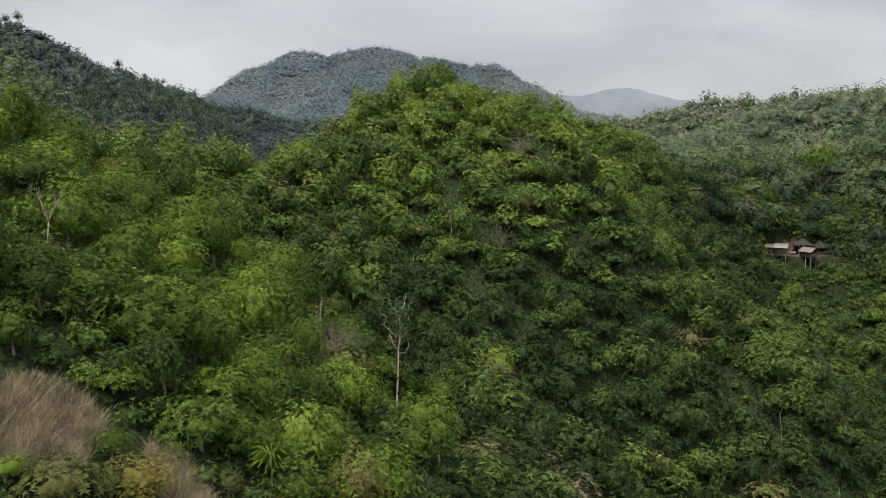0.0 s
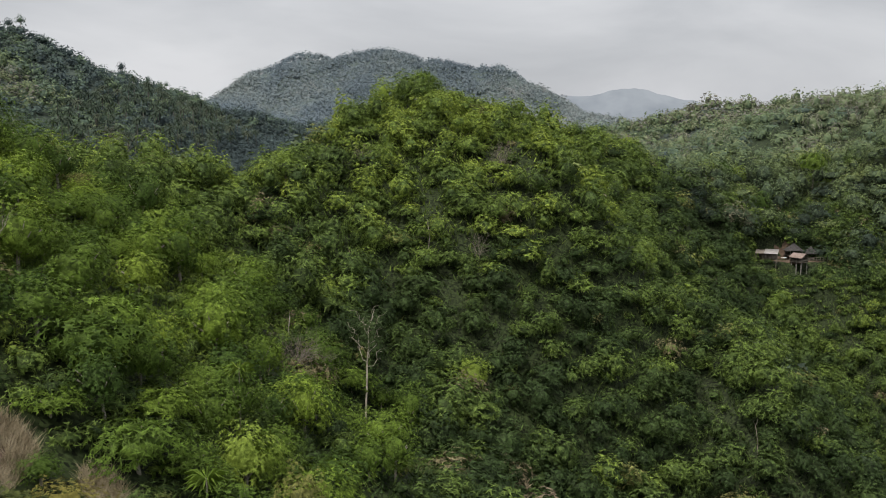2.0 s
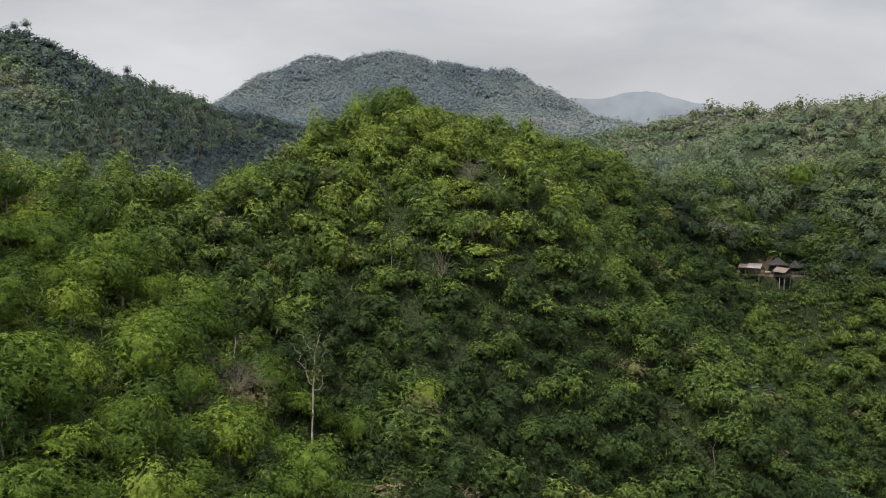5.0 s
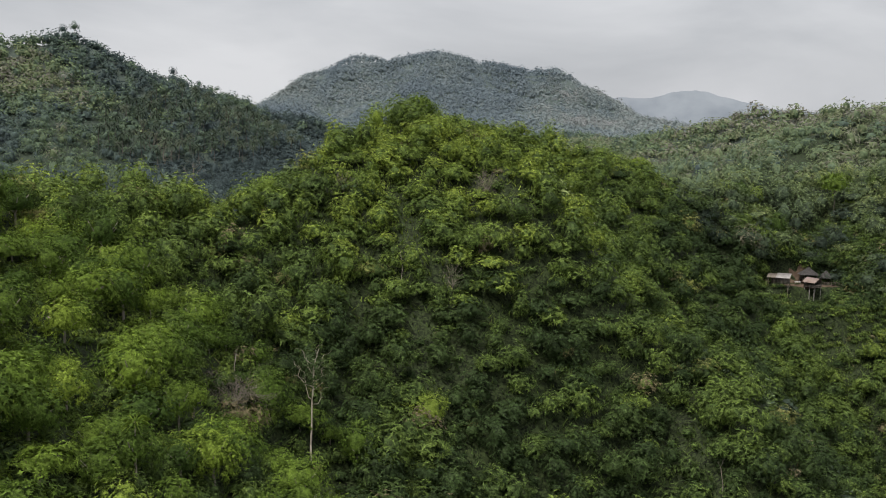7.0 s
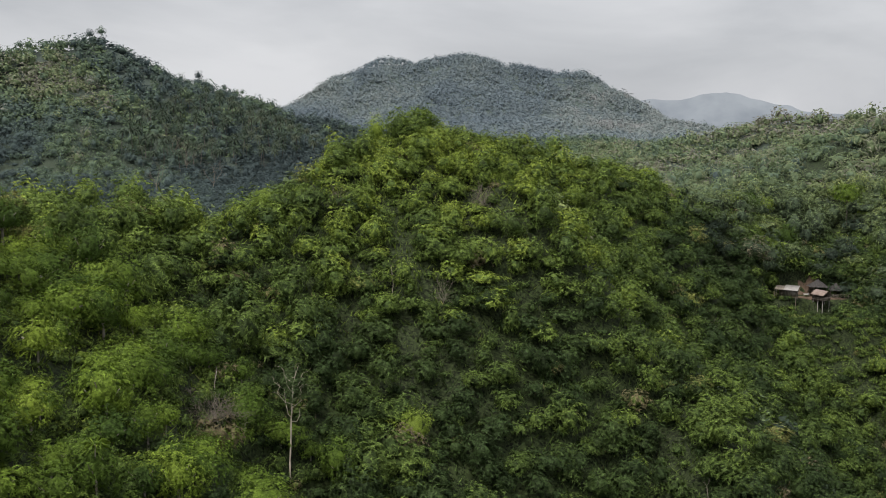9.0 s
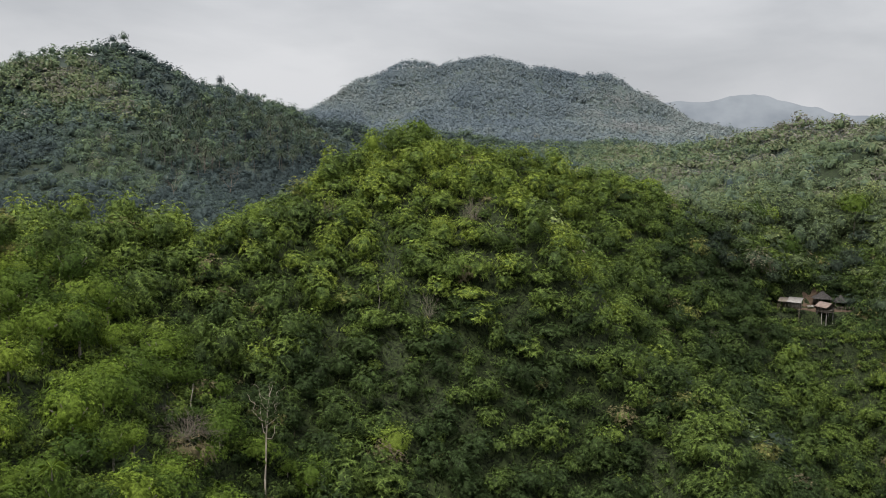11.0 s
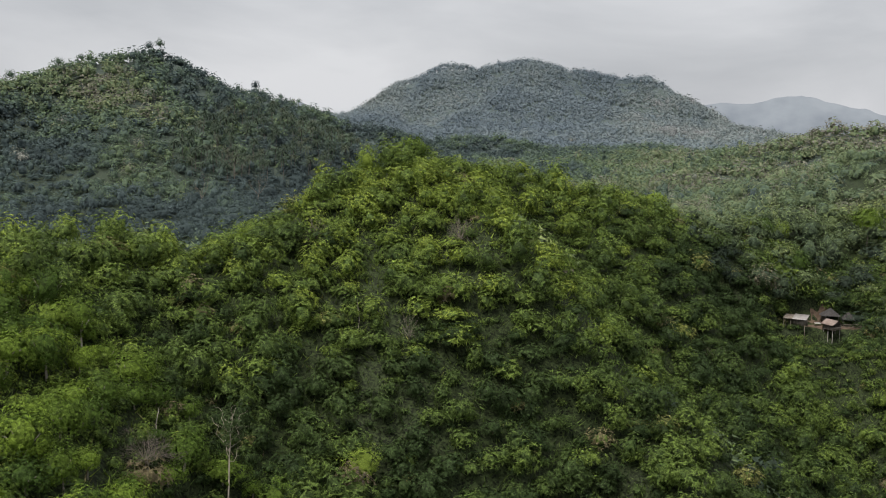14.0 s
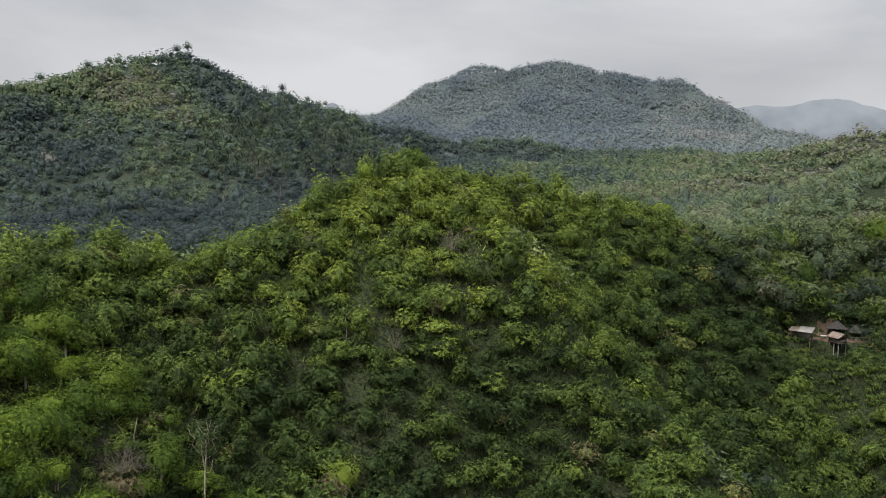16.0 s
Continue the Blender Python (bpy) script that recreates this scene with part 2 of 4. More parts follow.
RIGHT_RIDGE = [(110, 500, 50), (150, 462, 66), (172, 448, 74), (192, 436, 74), (240, 400, 80), (330, 340, 92)]
RIGHT_KNOLL = [(110, 720, 60), (150, 690, 74), (180, 676, 83), (204, 670, 82), (290, 650, 88), (420, 600, 100)]
PEAK_RIDGE = [(-900, 380, 90), (-560, 480, 95), (-420, 556, 104), (-374, 608, 107), (-348, 652, 121), (-334, 684, 131), (-320, 714, 138),
              (-306, 760, 117), (-284, 840, 108), (-256, 902, 97), (-236, 960, 88), (-150, 1010, 72), (-40, 1050, 66)]
PEAK_SPUR = [(-334, 684, 126), (-300, 630, 100), (-268, 570, 74), (-240, 510, 52), (-215, 455, 34)]
TABLE_MOUNTAIN = [(-700, 1860, 110), (-560, 1850, 118), (-452, 1840, 130), (-371, 1858, 178), (-303, 1873, 212), (-215, 1885, 218), (-138, 1893, 226),
                  (-50, 1900, 210), (30, 1900, 196), (90, 1898, 190), (128, 1897, 164), (172, 1894, 134), (246, 1886, 103), (370, 1866, 84), (700, 1800, 70)]


def height(x, y):
    x, y = np.asarray(x, float), np.asarray(y, float)
    far = np.hypot(x - 15, y)
    rough = np.clip((far - 260) / 500, 0, 1)
    # wooded gullies of the distant slopes
    wx = x + 30 * rough * grain(x / 160, y / 160, 5)
    wy = y + 30 * rough * grain(x / 160, y / 160, 6)
    gully = (np.abs(grain(wx / 95, wy / 95, 1)) - 0.35) * 20 + grain(wx / 38, wy / 38, 2) * 5
    near = blend([ridge(x, y, HILL, 0.95, 7), ridge(x, y, HILL_SPUR, 1.432, 9), ridge(x, y, HILL_FACE, 1.033, 10), ridge(x, y, EAST_RIB, 1.41, 6),
                  ridge(x, y, LEFT_SPUR, 0.722, 8), ridge(x, y, RIGHT_BANK, 0.635, 8)], 2.0)
    turn, out_by = np.arctan2(x + 2, 199 - y), np.hypot(x + 2, y - 199)
    rib = 2.4 * grain(turn * 5.5 + 40, out_by / 90, 8) * np.clip(out_by / 35 - 0.3, 0, 1) * np.clip((235 - y) / 30, 0, 1)
    gorge = 7 * np.exp(-((x + 4.5) / 7) ** 2 - ((y - 103) / 11) ** 2)
    ravine = 6 * np.exp(-((x - 65.5) / 4.5) ** 2 - ((y - 238) / 11) ** 2)
    near = near - gorge - ravine - 0.8 + rib + 1.6 * grain(x / 22, y / 22, 3) + 0.7 * grain(x / 8, y / 8, 4)
    swell = 26 + 14 * np.clip((y - 300) / 300, 0, 1) + 26 * np.clip((y - 600) / 900, 0, 1) + 7 * grain(x / 210, y / 210, 7) * rough
    basin = -30 + (swell + 30) * np.clip((y - 215) / 130, 0, 1) ** 0.8
    basin = basin + np.clip(-y - 20, 0, 400) * 0.12
    hills = blend([basin + gully * rough * 0.45, ridge(x, y, RIGHT_RIDGE, 0.42, 14, 60) + gully * 0.35 * rough, ridge(x, y, RIGHT_KNOLL, 0.6, 14, 60) + gully * 0.4 * rough,
                   ridge(x, y, PEAK_RIDGE, 0.75, 10, 110) + gully * 0.5 * rough, ridge(x, y, PEAK_SPUR, 0.55, 10, 120) + gully * 0.3 * rough,
                   ridge(x, y, TABLE_MOUNTAIN, 0.85, 30, 120) + gully * 0.9], 5.0)
    # the deep valley in front of the right-hand ridges
    hills = hills - 26 * np.clip((262 - y) / 55, 0, 1)
    land = blend([near, hills], 2.0)
    # the levelled yard of the huts, and the drop below it
    for cx, cy, rx, ry, level in ((91, 239.5, 12, 6.5, 25.0), (93, 252.0, 11, 3.7, 28.4), (84, 247.5, 3.6, 2.6, 28.6)):
        flat = np.clip(1.7 - np.hypot((x - cx) / rx, (y - cy) / ry), 0, 0.7) / 0.7
        land = land + (level - land) * flat * flat * (3 - 2 * flat)
    return land


# ---- mesh helpers ----
def make_mesh(name, verts, faces, mats, slots=None, tint=None, smooth=False, normals=None):
    """A mesh from arrays. faces: quads or triangles as an (n, 4) array, with -1 last for a triangle. normals: a shading normal for each vertex."""
    faces = np.asarray(faces)
    sizes = np.where(faces[:, 3] < 0, 3, 4)
    loops = faces.ravel()[faces.ravel() >= 0]
    me = bpy.data.meshes.new(name)
    me.vertices.add(len(verts))
    me.vertices.foreach_set("co", np.asarray(verts, np.float32).ravel())
    me.loops.add(len(loops))
    me.loops.foreach_set("vertex_index", loops.astype(np.int32))
    me.polygons.add(len(faces))
    me.polygons.foreach_set("loop_start", np.concatenate([[0], np.cumsum(sizes)[:-1]]).astype(np.int32))
    if slots is not None:
        me.polygons.foreach_set("material_index", np.asarray(slots, np.int32))
    for m in mats:
        me.materials.append(m)
    if smooth:
        me.polygons.foreach_set("use_smooth", np.ones(len(faces), bool))
    if tint is not None:
        me.attributes.new("tint", "FLOAT", "FACE").data.foreach_set("value", np.asarray(tint, np.float32))
    if normals is not None:
        me.polygons.foreach_set("use_smooth", np.ones(len(faces), bool))
        me.attributes.new("custom_normal", "FLOAT_VECTOR", "POINT").data.foreach_set("vector", np.asarray(normals, np.float32).ravel())
    me.update(calc_edges=True)
    return me


def merge(pieces):
    """Joins (verts, faces) pairs."""
    verts, faces, n = [], [], 0
    for v, f in pieces:
        f = np.array(f)
        verts.append(np.asarray(v, float))
        faces.append(np.where(f < 0, -1, f + n))
        n += len(v)
    return np.concatenate(verts), np.concatenate(faces)


def limb(a, b, ra, rb, sides=5):
    """A tapered stick from a to b."""
    a, b = np.array(a, float), np.array(b, float)
    d = (b - a) / np.linalg.norm(b - a)
    u = np.cross(d, (0.3, 0.9, 0.31))
    u /= np.linalg.norm(u)
    w = np.cross(d, u)
    turn = np.linspace(0, 2 * np.pi, sides, endpoint=False)
    ring = np.cos(turn)[:, None] * u + np.sin(turn)[:, None] * w
    verts = np.concatenate([a + ra * ring, b + rb * ring])
    faces = [(k, (k + 1) % sides, sides + (k + 1) % sides, sides + k) for k in range(sides)]
    faces += [(sides, sides + 1, sides + 2, sides + 3)] if sides == 4 else [(sides, sides + k, sides + k + 1, -1) for k in range(1, sides - 1)]
    return verts, np.array(faces)


def boughs(rng, base, tip, radius, spread, depth, sides=5):
    """A trunk or bough with forks, bent a little, as (verts, faces) pieces."""
    base, tip = np.array(base, float), np.array(tip, float)
    run = tip - base
    size = np.linalg.norm(run)
    pieces, p, steps = [], base, 3
    for k in range(steps):
        q = base + run * (k + 1) / steps + rng.normal(0, 0.045 * size, 3) * (k < steps - 1)
        r0, r1 = radius * (1 - 0.6 * k / steps), radius * (1 - 0.6 * (k + 1) / steps)
        pieces.append(limb(p, q, r0, r1, sides))
        if depth > 0 and k > 0:
            for _ in range(2 if k == 1 else 3):
                way = rng.normal(0, 1, 3) * spread + run / size * 0.9 + np.array((0, 0, 0.25))
                way /= np.linalg.norm(way)
                pieces += boughs(rng, q, q + way * size * rng.uniform(0.38, 0.62), r1 * 0.55, spread, depth - 1, max(3, sides - 1))
        p = q
    return pieces


def leaves(rng, centres, outward, count, length, width, fold, quads, lie=1.0):
    """Rosettes of leaves round the outward ways at the centres."""
    n = len(centres)
    side = np.cross(outward, rng.normal(0, 1, (n, 3)))
    side /= np.linalg.norm(side, axis=1)[:, None]
    other = np.cross(outward, side)
    turn = (np.arange(count)[None] + rng.uniform(0, 1, (n, 1))) * 2 * np.pi / count + rng.normal(0, 0.25, (n, count))
    flat = np.cos(turn)[..., None] * side[:, None] + np.sin(turn)[..., None] * other[:, None]
    rise = rng.uniform(0.0, 0.75, (n, count, 1)) * lie
    way = flat + rise * outward[:, None]
    way[..., 2] -= fold
    way /= np.linalg.norm(way, axis=2)[..., None]
    across = np.cross(way, outward[:, None] + rng.normal(0, 0.35 * lie, (n, count, 3)))
    across /= np.linalg.norm(across, axis=2)[..., None] + 1e-9
    size = length * rng.uniform(0.65, 1.3, (n, count, 1))
    base = centres[:, None] + way * size * 0.08
    tip = base + way * size
    tip[..., 2] -= 0.22 * lie * size[..., 0]
    middle = base + way * size * 0.5 + outward[:, None] * size * 0.06
    half = across * size * width * 0.5
    if quads:
        v = np.stack([base, middle + half, tip, middle - half], 2).reshape(-1, 3)
        f = np.arange(len(v)).reshape(-1, 4)
    else:
        v = np.stack([base - half * 0.7, base + half * 0.7, tip], 2).reshape(-1, 3)
        f = np.concatenate([np.arange(len(v)).reshape(-1, 3), np.full((len(v) // 3, 1), -1)], 1)
    return v, f


def crown(seed, sprays, count, length, width, quads=False, wide=1.0, tall=1.0, lobes=8, lump=0.3, droop=0.15, skirt=-0.35, core=0.58, loose=0.08, lie=0.55, soft=0.7, sharp=9.0, coarse=False, rise=0.15):
    """A leafy crown about 1 high over a base at z = 0 and 1 wide: a dome swollen by lobes, clad in sprays of leaves round a dense middle.
    lump: depth of the hollows between lobes; skirt: how far down the leaves reach (-1: to the ground); soft: how far each leaf shades by its own tilt; rise: how far all face the sky;
    sharp: how narrow the lobes are."""
    rng = np.random.default_rng(seed)
    knob = rng.normal(0, 1, (lobes, 3))
    knob[:, 2] = np.abs(knob[:, 2]) * 0.9 + rng.uniform(-0.45, 0.1, lobes)
    knob /= np.linalg.norm(knob, axis=1)[:, None]
    swell = rng.uniform(0.8, 1.1, lobes)
    middle, half = np.array([0, 0, 0.40 * tall]), np.array([0.5 * wide, 0.5 * wide, 0.60 * tall])

    def surface(way):
        """Relative radius of the dome, and the lobe that each way belongs to."""
        near = swell * np.exp(-(1 - way @ knob.T) * sharp)
        return 1 - lump + lump * near.max(1), knob[near.argmax(1)]

    # the dense middle: rings and a top
    m = 5 if coarse else 7
    rings = ((0.9, -0.35, 0.0), (0.66, 0.66, 0.6)) if coarse else ((0.8, -0.6, 0.0), (0.94, 0.1, 0.45), (0.62, 0.76, 0.9))
    turn = np.arange(m) * 2 * np.pi / m + rng.uniform(0, 1)
    ball = np.concatenate([np.stack([c * np.cos(turn + o), c * np.sin(turn + o), turn * 0 + h], 1) for c, h, o in rings] + [[(0, 0, 1)]])
    ball /= np.linalg.norm(ball, axis=1)[:, None]
    top = len(ball) - 1
    v = middle + ball * half * (surface(ball)[0] * core * rng.uniform(0.86, 1.0, top + 1))[:, None]
    q = np.arange(m)
    r = (q + 1) % m
    tri = [np.stack([r * 0 + top, top - m + q, top - m + r], 1)]
    for low in range(0, top - m, m):
        tri += [np.stack([low + q, low + r, low + m + q], 1), np.stack([low + r, low + m + r, low + m + q], 1)]
    tri = np.concatenate(tri)
    pieces, ways = [(v, np.concatenate([tri, np.full((len(tri), 1), -1)], 1))], [ball]
    # sprays, evenly strewn over the dome
    k = np.arange(sprays)
    up = np.clip(1 - (1 - skirt) * (k + rng.uniform(0, 1, sprays)) / sprays, -1, 1)
    turn = 2.39996 * k + rng.normal(0, 0.35, sprays)
    flat = np.sqrt(1 - up * up)
    way = np.stack([flat * np.cos(turn), flat * np.sin(turn), up], 1)
    far, lobe = surface(way)
    at = middle + way * half * (far * rng.normal(1, loose, sprays) * np.where(k % 4 == 3, 0.8, 1.0))[:, None]
    out = way * far[:, None] - 0.55 * lobe + 0.25 * way
    out /= np.linalg.norm(out, axis=1)[:, None]
    face = out + np.array([0, 0, 0.7]) + rng.normal(0, 0.22, (sprays, 3))
    face /= np.linalg.norm(face, axis=1)[:, None]
    pieces.append(leaves(rng, at, face, count, length, width, droop, quads, lie))
    dome = 0.75 * out + 0.45 * way + np.array([0, 0, rise])
    ways.append(np.repeat(dome / np.linalg.norm(dome, axis=1)[:, None], count * (4 if quads else 3), 0))
    v, f = merge(pieces)
    n = np.concatenate(ways)
    n /= np.linalg.norm(n, axis=1)[:, None] + 1e-9
    # every leaf turns its face outward
    side = np.cross(v[f[:, 1]] - v[f[:, 0]], v[f[:, 2]] - v[f[:, 0]])
    inward = (side * (n[f[:, 0]] + n[f[:, 1]] + n[f[:, 2]])).sum(1) < 0
    four = f[:, 3] >= 0
    f[inward & four] = f[inward & four][:, [0, 3, 2, 1]]
    f[inward & ~four] = f[inward & ~four][:, [0, 2, 1, 3]]
    side = side * np.where(inward, -1, 1)[:, None] / (np.linalg.norm(side, axis=1)[:, None] + 1e-12)
    leaf = np.arange(len(f)) >= len(tri)
    n[top + 1:] += soft * np.repeat(side[leaf], 4 if quads else 3, 0)
    return v, f, n / np.linalg.norm(n, axis=1)[:, None]


# broad, feathery, tall, flat-topped, fine-leaved, draped
WIDE, TALL, DROOP = (1.15, 1.3, 1.0, 1.5, 1.15, 1.05), (0.78, 0.7, 1.05, 0.55, 0.85, 1.1), (0.15, 0.0, 0.3, -0.05, 0.15, 0.5)
LOBES, SKIRT, LONG = (14, 11, 14, 18, 13, 13), (-0.3, -0.2, -0.5, -0.1, -0.3, -0.7), (1.0, 1.3, 0.95, 1.05, 0.8, 0.95)
NEAR_CROWNS = [crown(10 + k, int(760 / LONG[k]), 5, 0.042 * LONG[k], 0.46, False, WIDE[k], TALL[k], LOBES[k] + 8, 0.5, DROOP[k], SKIRT[k], sharp=16) for k in range(6)]
MID_CROWNS = [crown(30 + k, int(136 / LONG[k]), 5, 0.086 * LONG[k], 0.5, False, WIDE[k], TALL[k], LOBES[k], 0.5, DROOP[k], SKIRT[k], sharp=11) for k in range(6)]
SHRUBS = [crown(40 + k, 38, 4, 0.16, 0.5, False, WIDE[k] * 1.1, TALL[k], 8, 0.45, DROOP[k]) for k in range(4)]
THICKET = [crown(45 + k, 84, 5, 0.1, 0.42, False, WIDE[k] * 1.1, TALL[k], 9, 0.45, DROOP[k], loose=0.14) for k in range(4)]
BACK_CROWNS = [crown(50 + k, int(140 / LONG[k]), 3, 0.08 * LONG[k], 0.58, False, WIDE[k], TALL[k], LOBES[k], 0.45, DROOP[k], SKIRT[k]) for k in range(6)]
FAR_CROWNS = [crown(70 + k, 46, 1, 0.21, 0.8, False, (1.2, 1.35, 1.05, 1.25, 1.5)[k], (0.9, 0.75, 1.2, 0.9, 0.7)[k], 9, 0.42, 0.0, -0.25, core=0.6, loose=0.06, soft=0.45, coarse=True, rise=0.7) for k in range(5)]
VALLEY_CROWNS = [crown(60 + k, int(64 / LONG[k]), 2, 0.13 * LONG[k], 0.65, False, WIDE[k], TALL[k], LOBES[k], 0.45, DROOP[k], SKIRT[k], core=0.58, loose=0.07, soft=0.5, coarse=True, rise=0.4) for k in range(6)]
HAZE_CROWNS = [crown(90 + k, 22, 1, 0.27, 0.85, False, (1.3, 1.5, 1.15)[k], (0.9, 0.8, 1.1)[k], 6, 0.4, 0.0, -0.1, core=0.55, loose=0.06, soft=0.12, sharp=7, coarse=True, rise=1.6) for k in range(3)]


def scatter(rng, r0, r1, a0, a1, step):
    """Places strewn evenly over a sector round the foot of the flight: distances r0 to r1, bearings a0 to a1 in degrees east of north."""
    n = int((r1 * r1 - r0 * r0) * radians(a1 - a0) / 2 / (step * step))
    r = np.sqrt(rng.uniform(r0 * r0, r1 * r1, n * 3))
    a = np.radians(rng.uniform(a0, a1, n * 3))
    x, y = 20 + r * np.sin(a), r * np.cos(a)
    # thin out what stands too close
    cell = {}
    keep = []
    for k in range(len(x)):
        key = (int(x[k] // (step * 0.8)), int(y[k] // (step * 0.8)))
        if key in cell:
            continue
        cell[key] = 1
        keep.append(k)
        if len(keep) >= n:
            break
    return x[keep], y[keep]


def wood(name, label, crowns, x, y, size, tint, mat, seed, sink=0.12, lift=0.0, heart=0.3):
    """A stretch of forest that nobody could count: all its crowns in one mesh, with shade painted inside each (relative
    tint heart).
    """
    rng = np.random.default_rng(seed)
    z = height(x, y)
    turn, kind = rng.uniform(0, 2 * np.pi, len(x)), rng.integers(0, len(crowns), len(x))
    squash = rng.uniform(0.8, 1.25, len(x))
    z = z + rng.uniform(0, lift, len(x)) * size if lift else z
    V, F, T, N, n = [], [], [], [], 0
    for k, (cv, cf, cn) in enumerate(crowns):
        pick = np.nonzero(kind == k)[0]
        if not len(pick):
            continue
        c, s = np.cos(turn[pick])[:, None], np.sin(turn[pick])[:, None]
        s_ = size[pick][:, None]
        v = np.stack([(cv[:, 0] * c - cv[:, 1] * s) * s_ + x[pick][:, None], (cv[:, 0] * s + cv[:, 1] * c) * s_ + y[pick][:, None],
                      (cv[None, :, 2] - sink) * s_ * squash[pick][:, None] + z[pick][:, None]], 2)
        f = np.where(cf[None] < 0, -1, cf[None] + (np.arange(len(pick)) * len(cv))[:, None, None] + n)
        V.append(v.reshape(-1, 3))
        N.append(np.stack([cn[:, 0] * c - cn[:, 1] * s, cn[:, 0] * s + cn[:, 1] * c, np.broadcast_to(cn[None, :, 2], (len(pick), len(cn)))], 2).reshape(-1, 3))
        F.append(f.reshape(-1, 4))
        # faces of the dense middle take a darker tint, as inner shade
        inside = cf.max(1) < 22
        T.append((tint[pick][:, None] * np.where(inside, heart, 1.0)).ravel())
        n += len(pick) * len(cv)
    ob = new(name, make_mesh(name, np.concatenate(V), np.concatenate(F), [mat], tint=np.concatenate(T), normals=np.concatenate(N)))
    return tagged(ob, label, "forest", kind="stuff")


# ---- ground: one sheet to the horizon ----
def ground_sheet():
    rings = np.concatenate([np.linspace(0, 40, 8)[:-1], 40 * np.exp(np.linspace(0, math.log(4800 / 40), 170))])
    rings = np.unique(np.concatenate([rings, np.linspace(236, 284, 41)]).round(3))
    turns = np.unique(np.concatenate([np.linspace(-180, 180, 301)[:-1], np.linspace(11, 23, 41)]).round(3))
    r, a = np.meshgrid(rings, np.radians(turns), indexing="ij")
    x, y = 20 + r * np.sin(a), r * np.cos(a)
    z = height(x, y)
    n, m = r.shape
    i, j = np.meshgrid(np.arange(n - 1), np.arange(m), indexing="ij")
    f = np.stack([i * m + j, i * m + (j + 1) % m, (i + 1) * m + (j + 1) % m, (i + 1) * m + j], -1).reshape(-1, 4)
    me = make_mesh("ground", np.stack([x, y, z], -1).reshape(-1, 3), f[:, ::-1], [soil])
    me.polygons.foreach_set("use_smooth", np.ones(len(f), bool))
    return tagged(new("ground", me), "hilly ground under dense green undergrowth", "ground", kind="structure")


ground_sheet()

# ---- forest ----
rng = np.random.default_rng(7)


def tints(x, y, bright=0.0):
    """Painted light and shade: crests and shoulder lighter, gullies darker; odd yellow and brown crowns."""
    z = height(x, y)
    # shade of the ravine and side gullies is subtracted from the tint here
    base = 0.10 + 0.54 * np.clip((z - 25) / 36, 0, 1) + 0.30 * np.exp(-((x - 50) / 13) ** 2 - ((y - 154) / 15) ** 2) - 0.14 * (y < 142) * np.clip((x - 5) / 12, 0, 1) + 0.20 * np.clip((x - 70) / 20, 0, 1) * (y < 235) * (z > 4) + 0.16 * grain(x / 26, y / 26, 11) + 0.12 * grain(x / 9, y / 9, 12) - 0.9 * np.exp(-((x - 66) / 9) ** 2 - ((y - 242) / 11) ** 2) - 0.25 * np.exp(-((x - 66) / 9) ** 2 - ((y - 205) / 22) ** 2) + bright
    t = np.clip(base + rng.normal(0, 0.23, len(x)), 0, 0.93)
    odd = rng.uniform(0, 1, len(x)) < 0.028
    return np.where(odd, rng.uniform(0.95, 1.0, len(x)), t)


def open_ground(x, y):
    """Where no tree stands: the dry meadow on the spur, and the yard of the huts."""
    meadow = np.hypot((x + 22.3) / 3.0, (y - 50.8) / 4.4) + 0.25 * grain(x / 3, y / 3, 21) < 1
    gap = np.hypot((x + 14.6 + 0.6 * (y - 53)) / 1.7, (y - 53) / 3.0) + 0.25 * grain(x / 3, y / 3, 22) < 1
    yard = np.hypot((x - 91.5) / 12, (y - 250.0) / 5.2) < 1
    bank = np.hypot((x - 90.0) / 5.4, (y - 255.4) / 1.9) < 1
    return meadow | gap | yard | bank


def low_growth(x, y):
    """Where only shrubs stand: below the huts, and in front of the pale tree."""
    below = np.hypot((x - 90) / 17, (y - 236) / 13) < 1
    fold = (np.hypot((x + 4.9) / 3.0, (y - 100.0) / 11.0) < 1) | (np.hypot((x + 12.2) / 3.2, (y - 99.0) / 4.0) < 1)
    brow = (x > -28) & (x < -12) & (y < 53)
    return below | fold | brow


def falling_away(x, y, span=6, drop=0.3):
    """Slopes that drop away to the north."""
    away = np.stack([x - 20, y]) / np.hypot(x - 20, y) * span
    return (height(x + away[0], y + away[1]) - height(x - away[0], y - away[1])) / (2 * span) < -drop


def clear(x, y, trees=False):
    keep = ~open_ground(x, y)
    if trees:
        keep &= ~low_growth(x, y)
    return x[keep], y[keep]


def trees_of(x, y, low, high):
    return low + (high - low) * rng.beta(1.6, 2.2, len(x))


def part(name, pieces, mat, parent, label=""):
    v, f = merge(pieces)
    ob = new(name, make_mesh(name, v, f, [mat]))
    ob.parent = parent
    return tagged(ob, label)


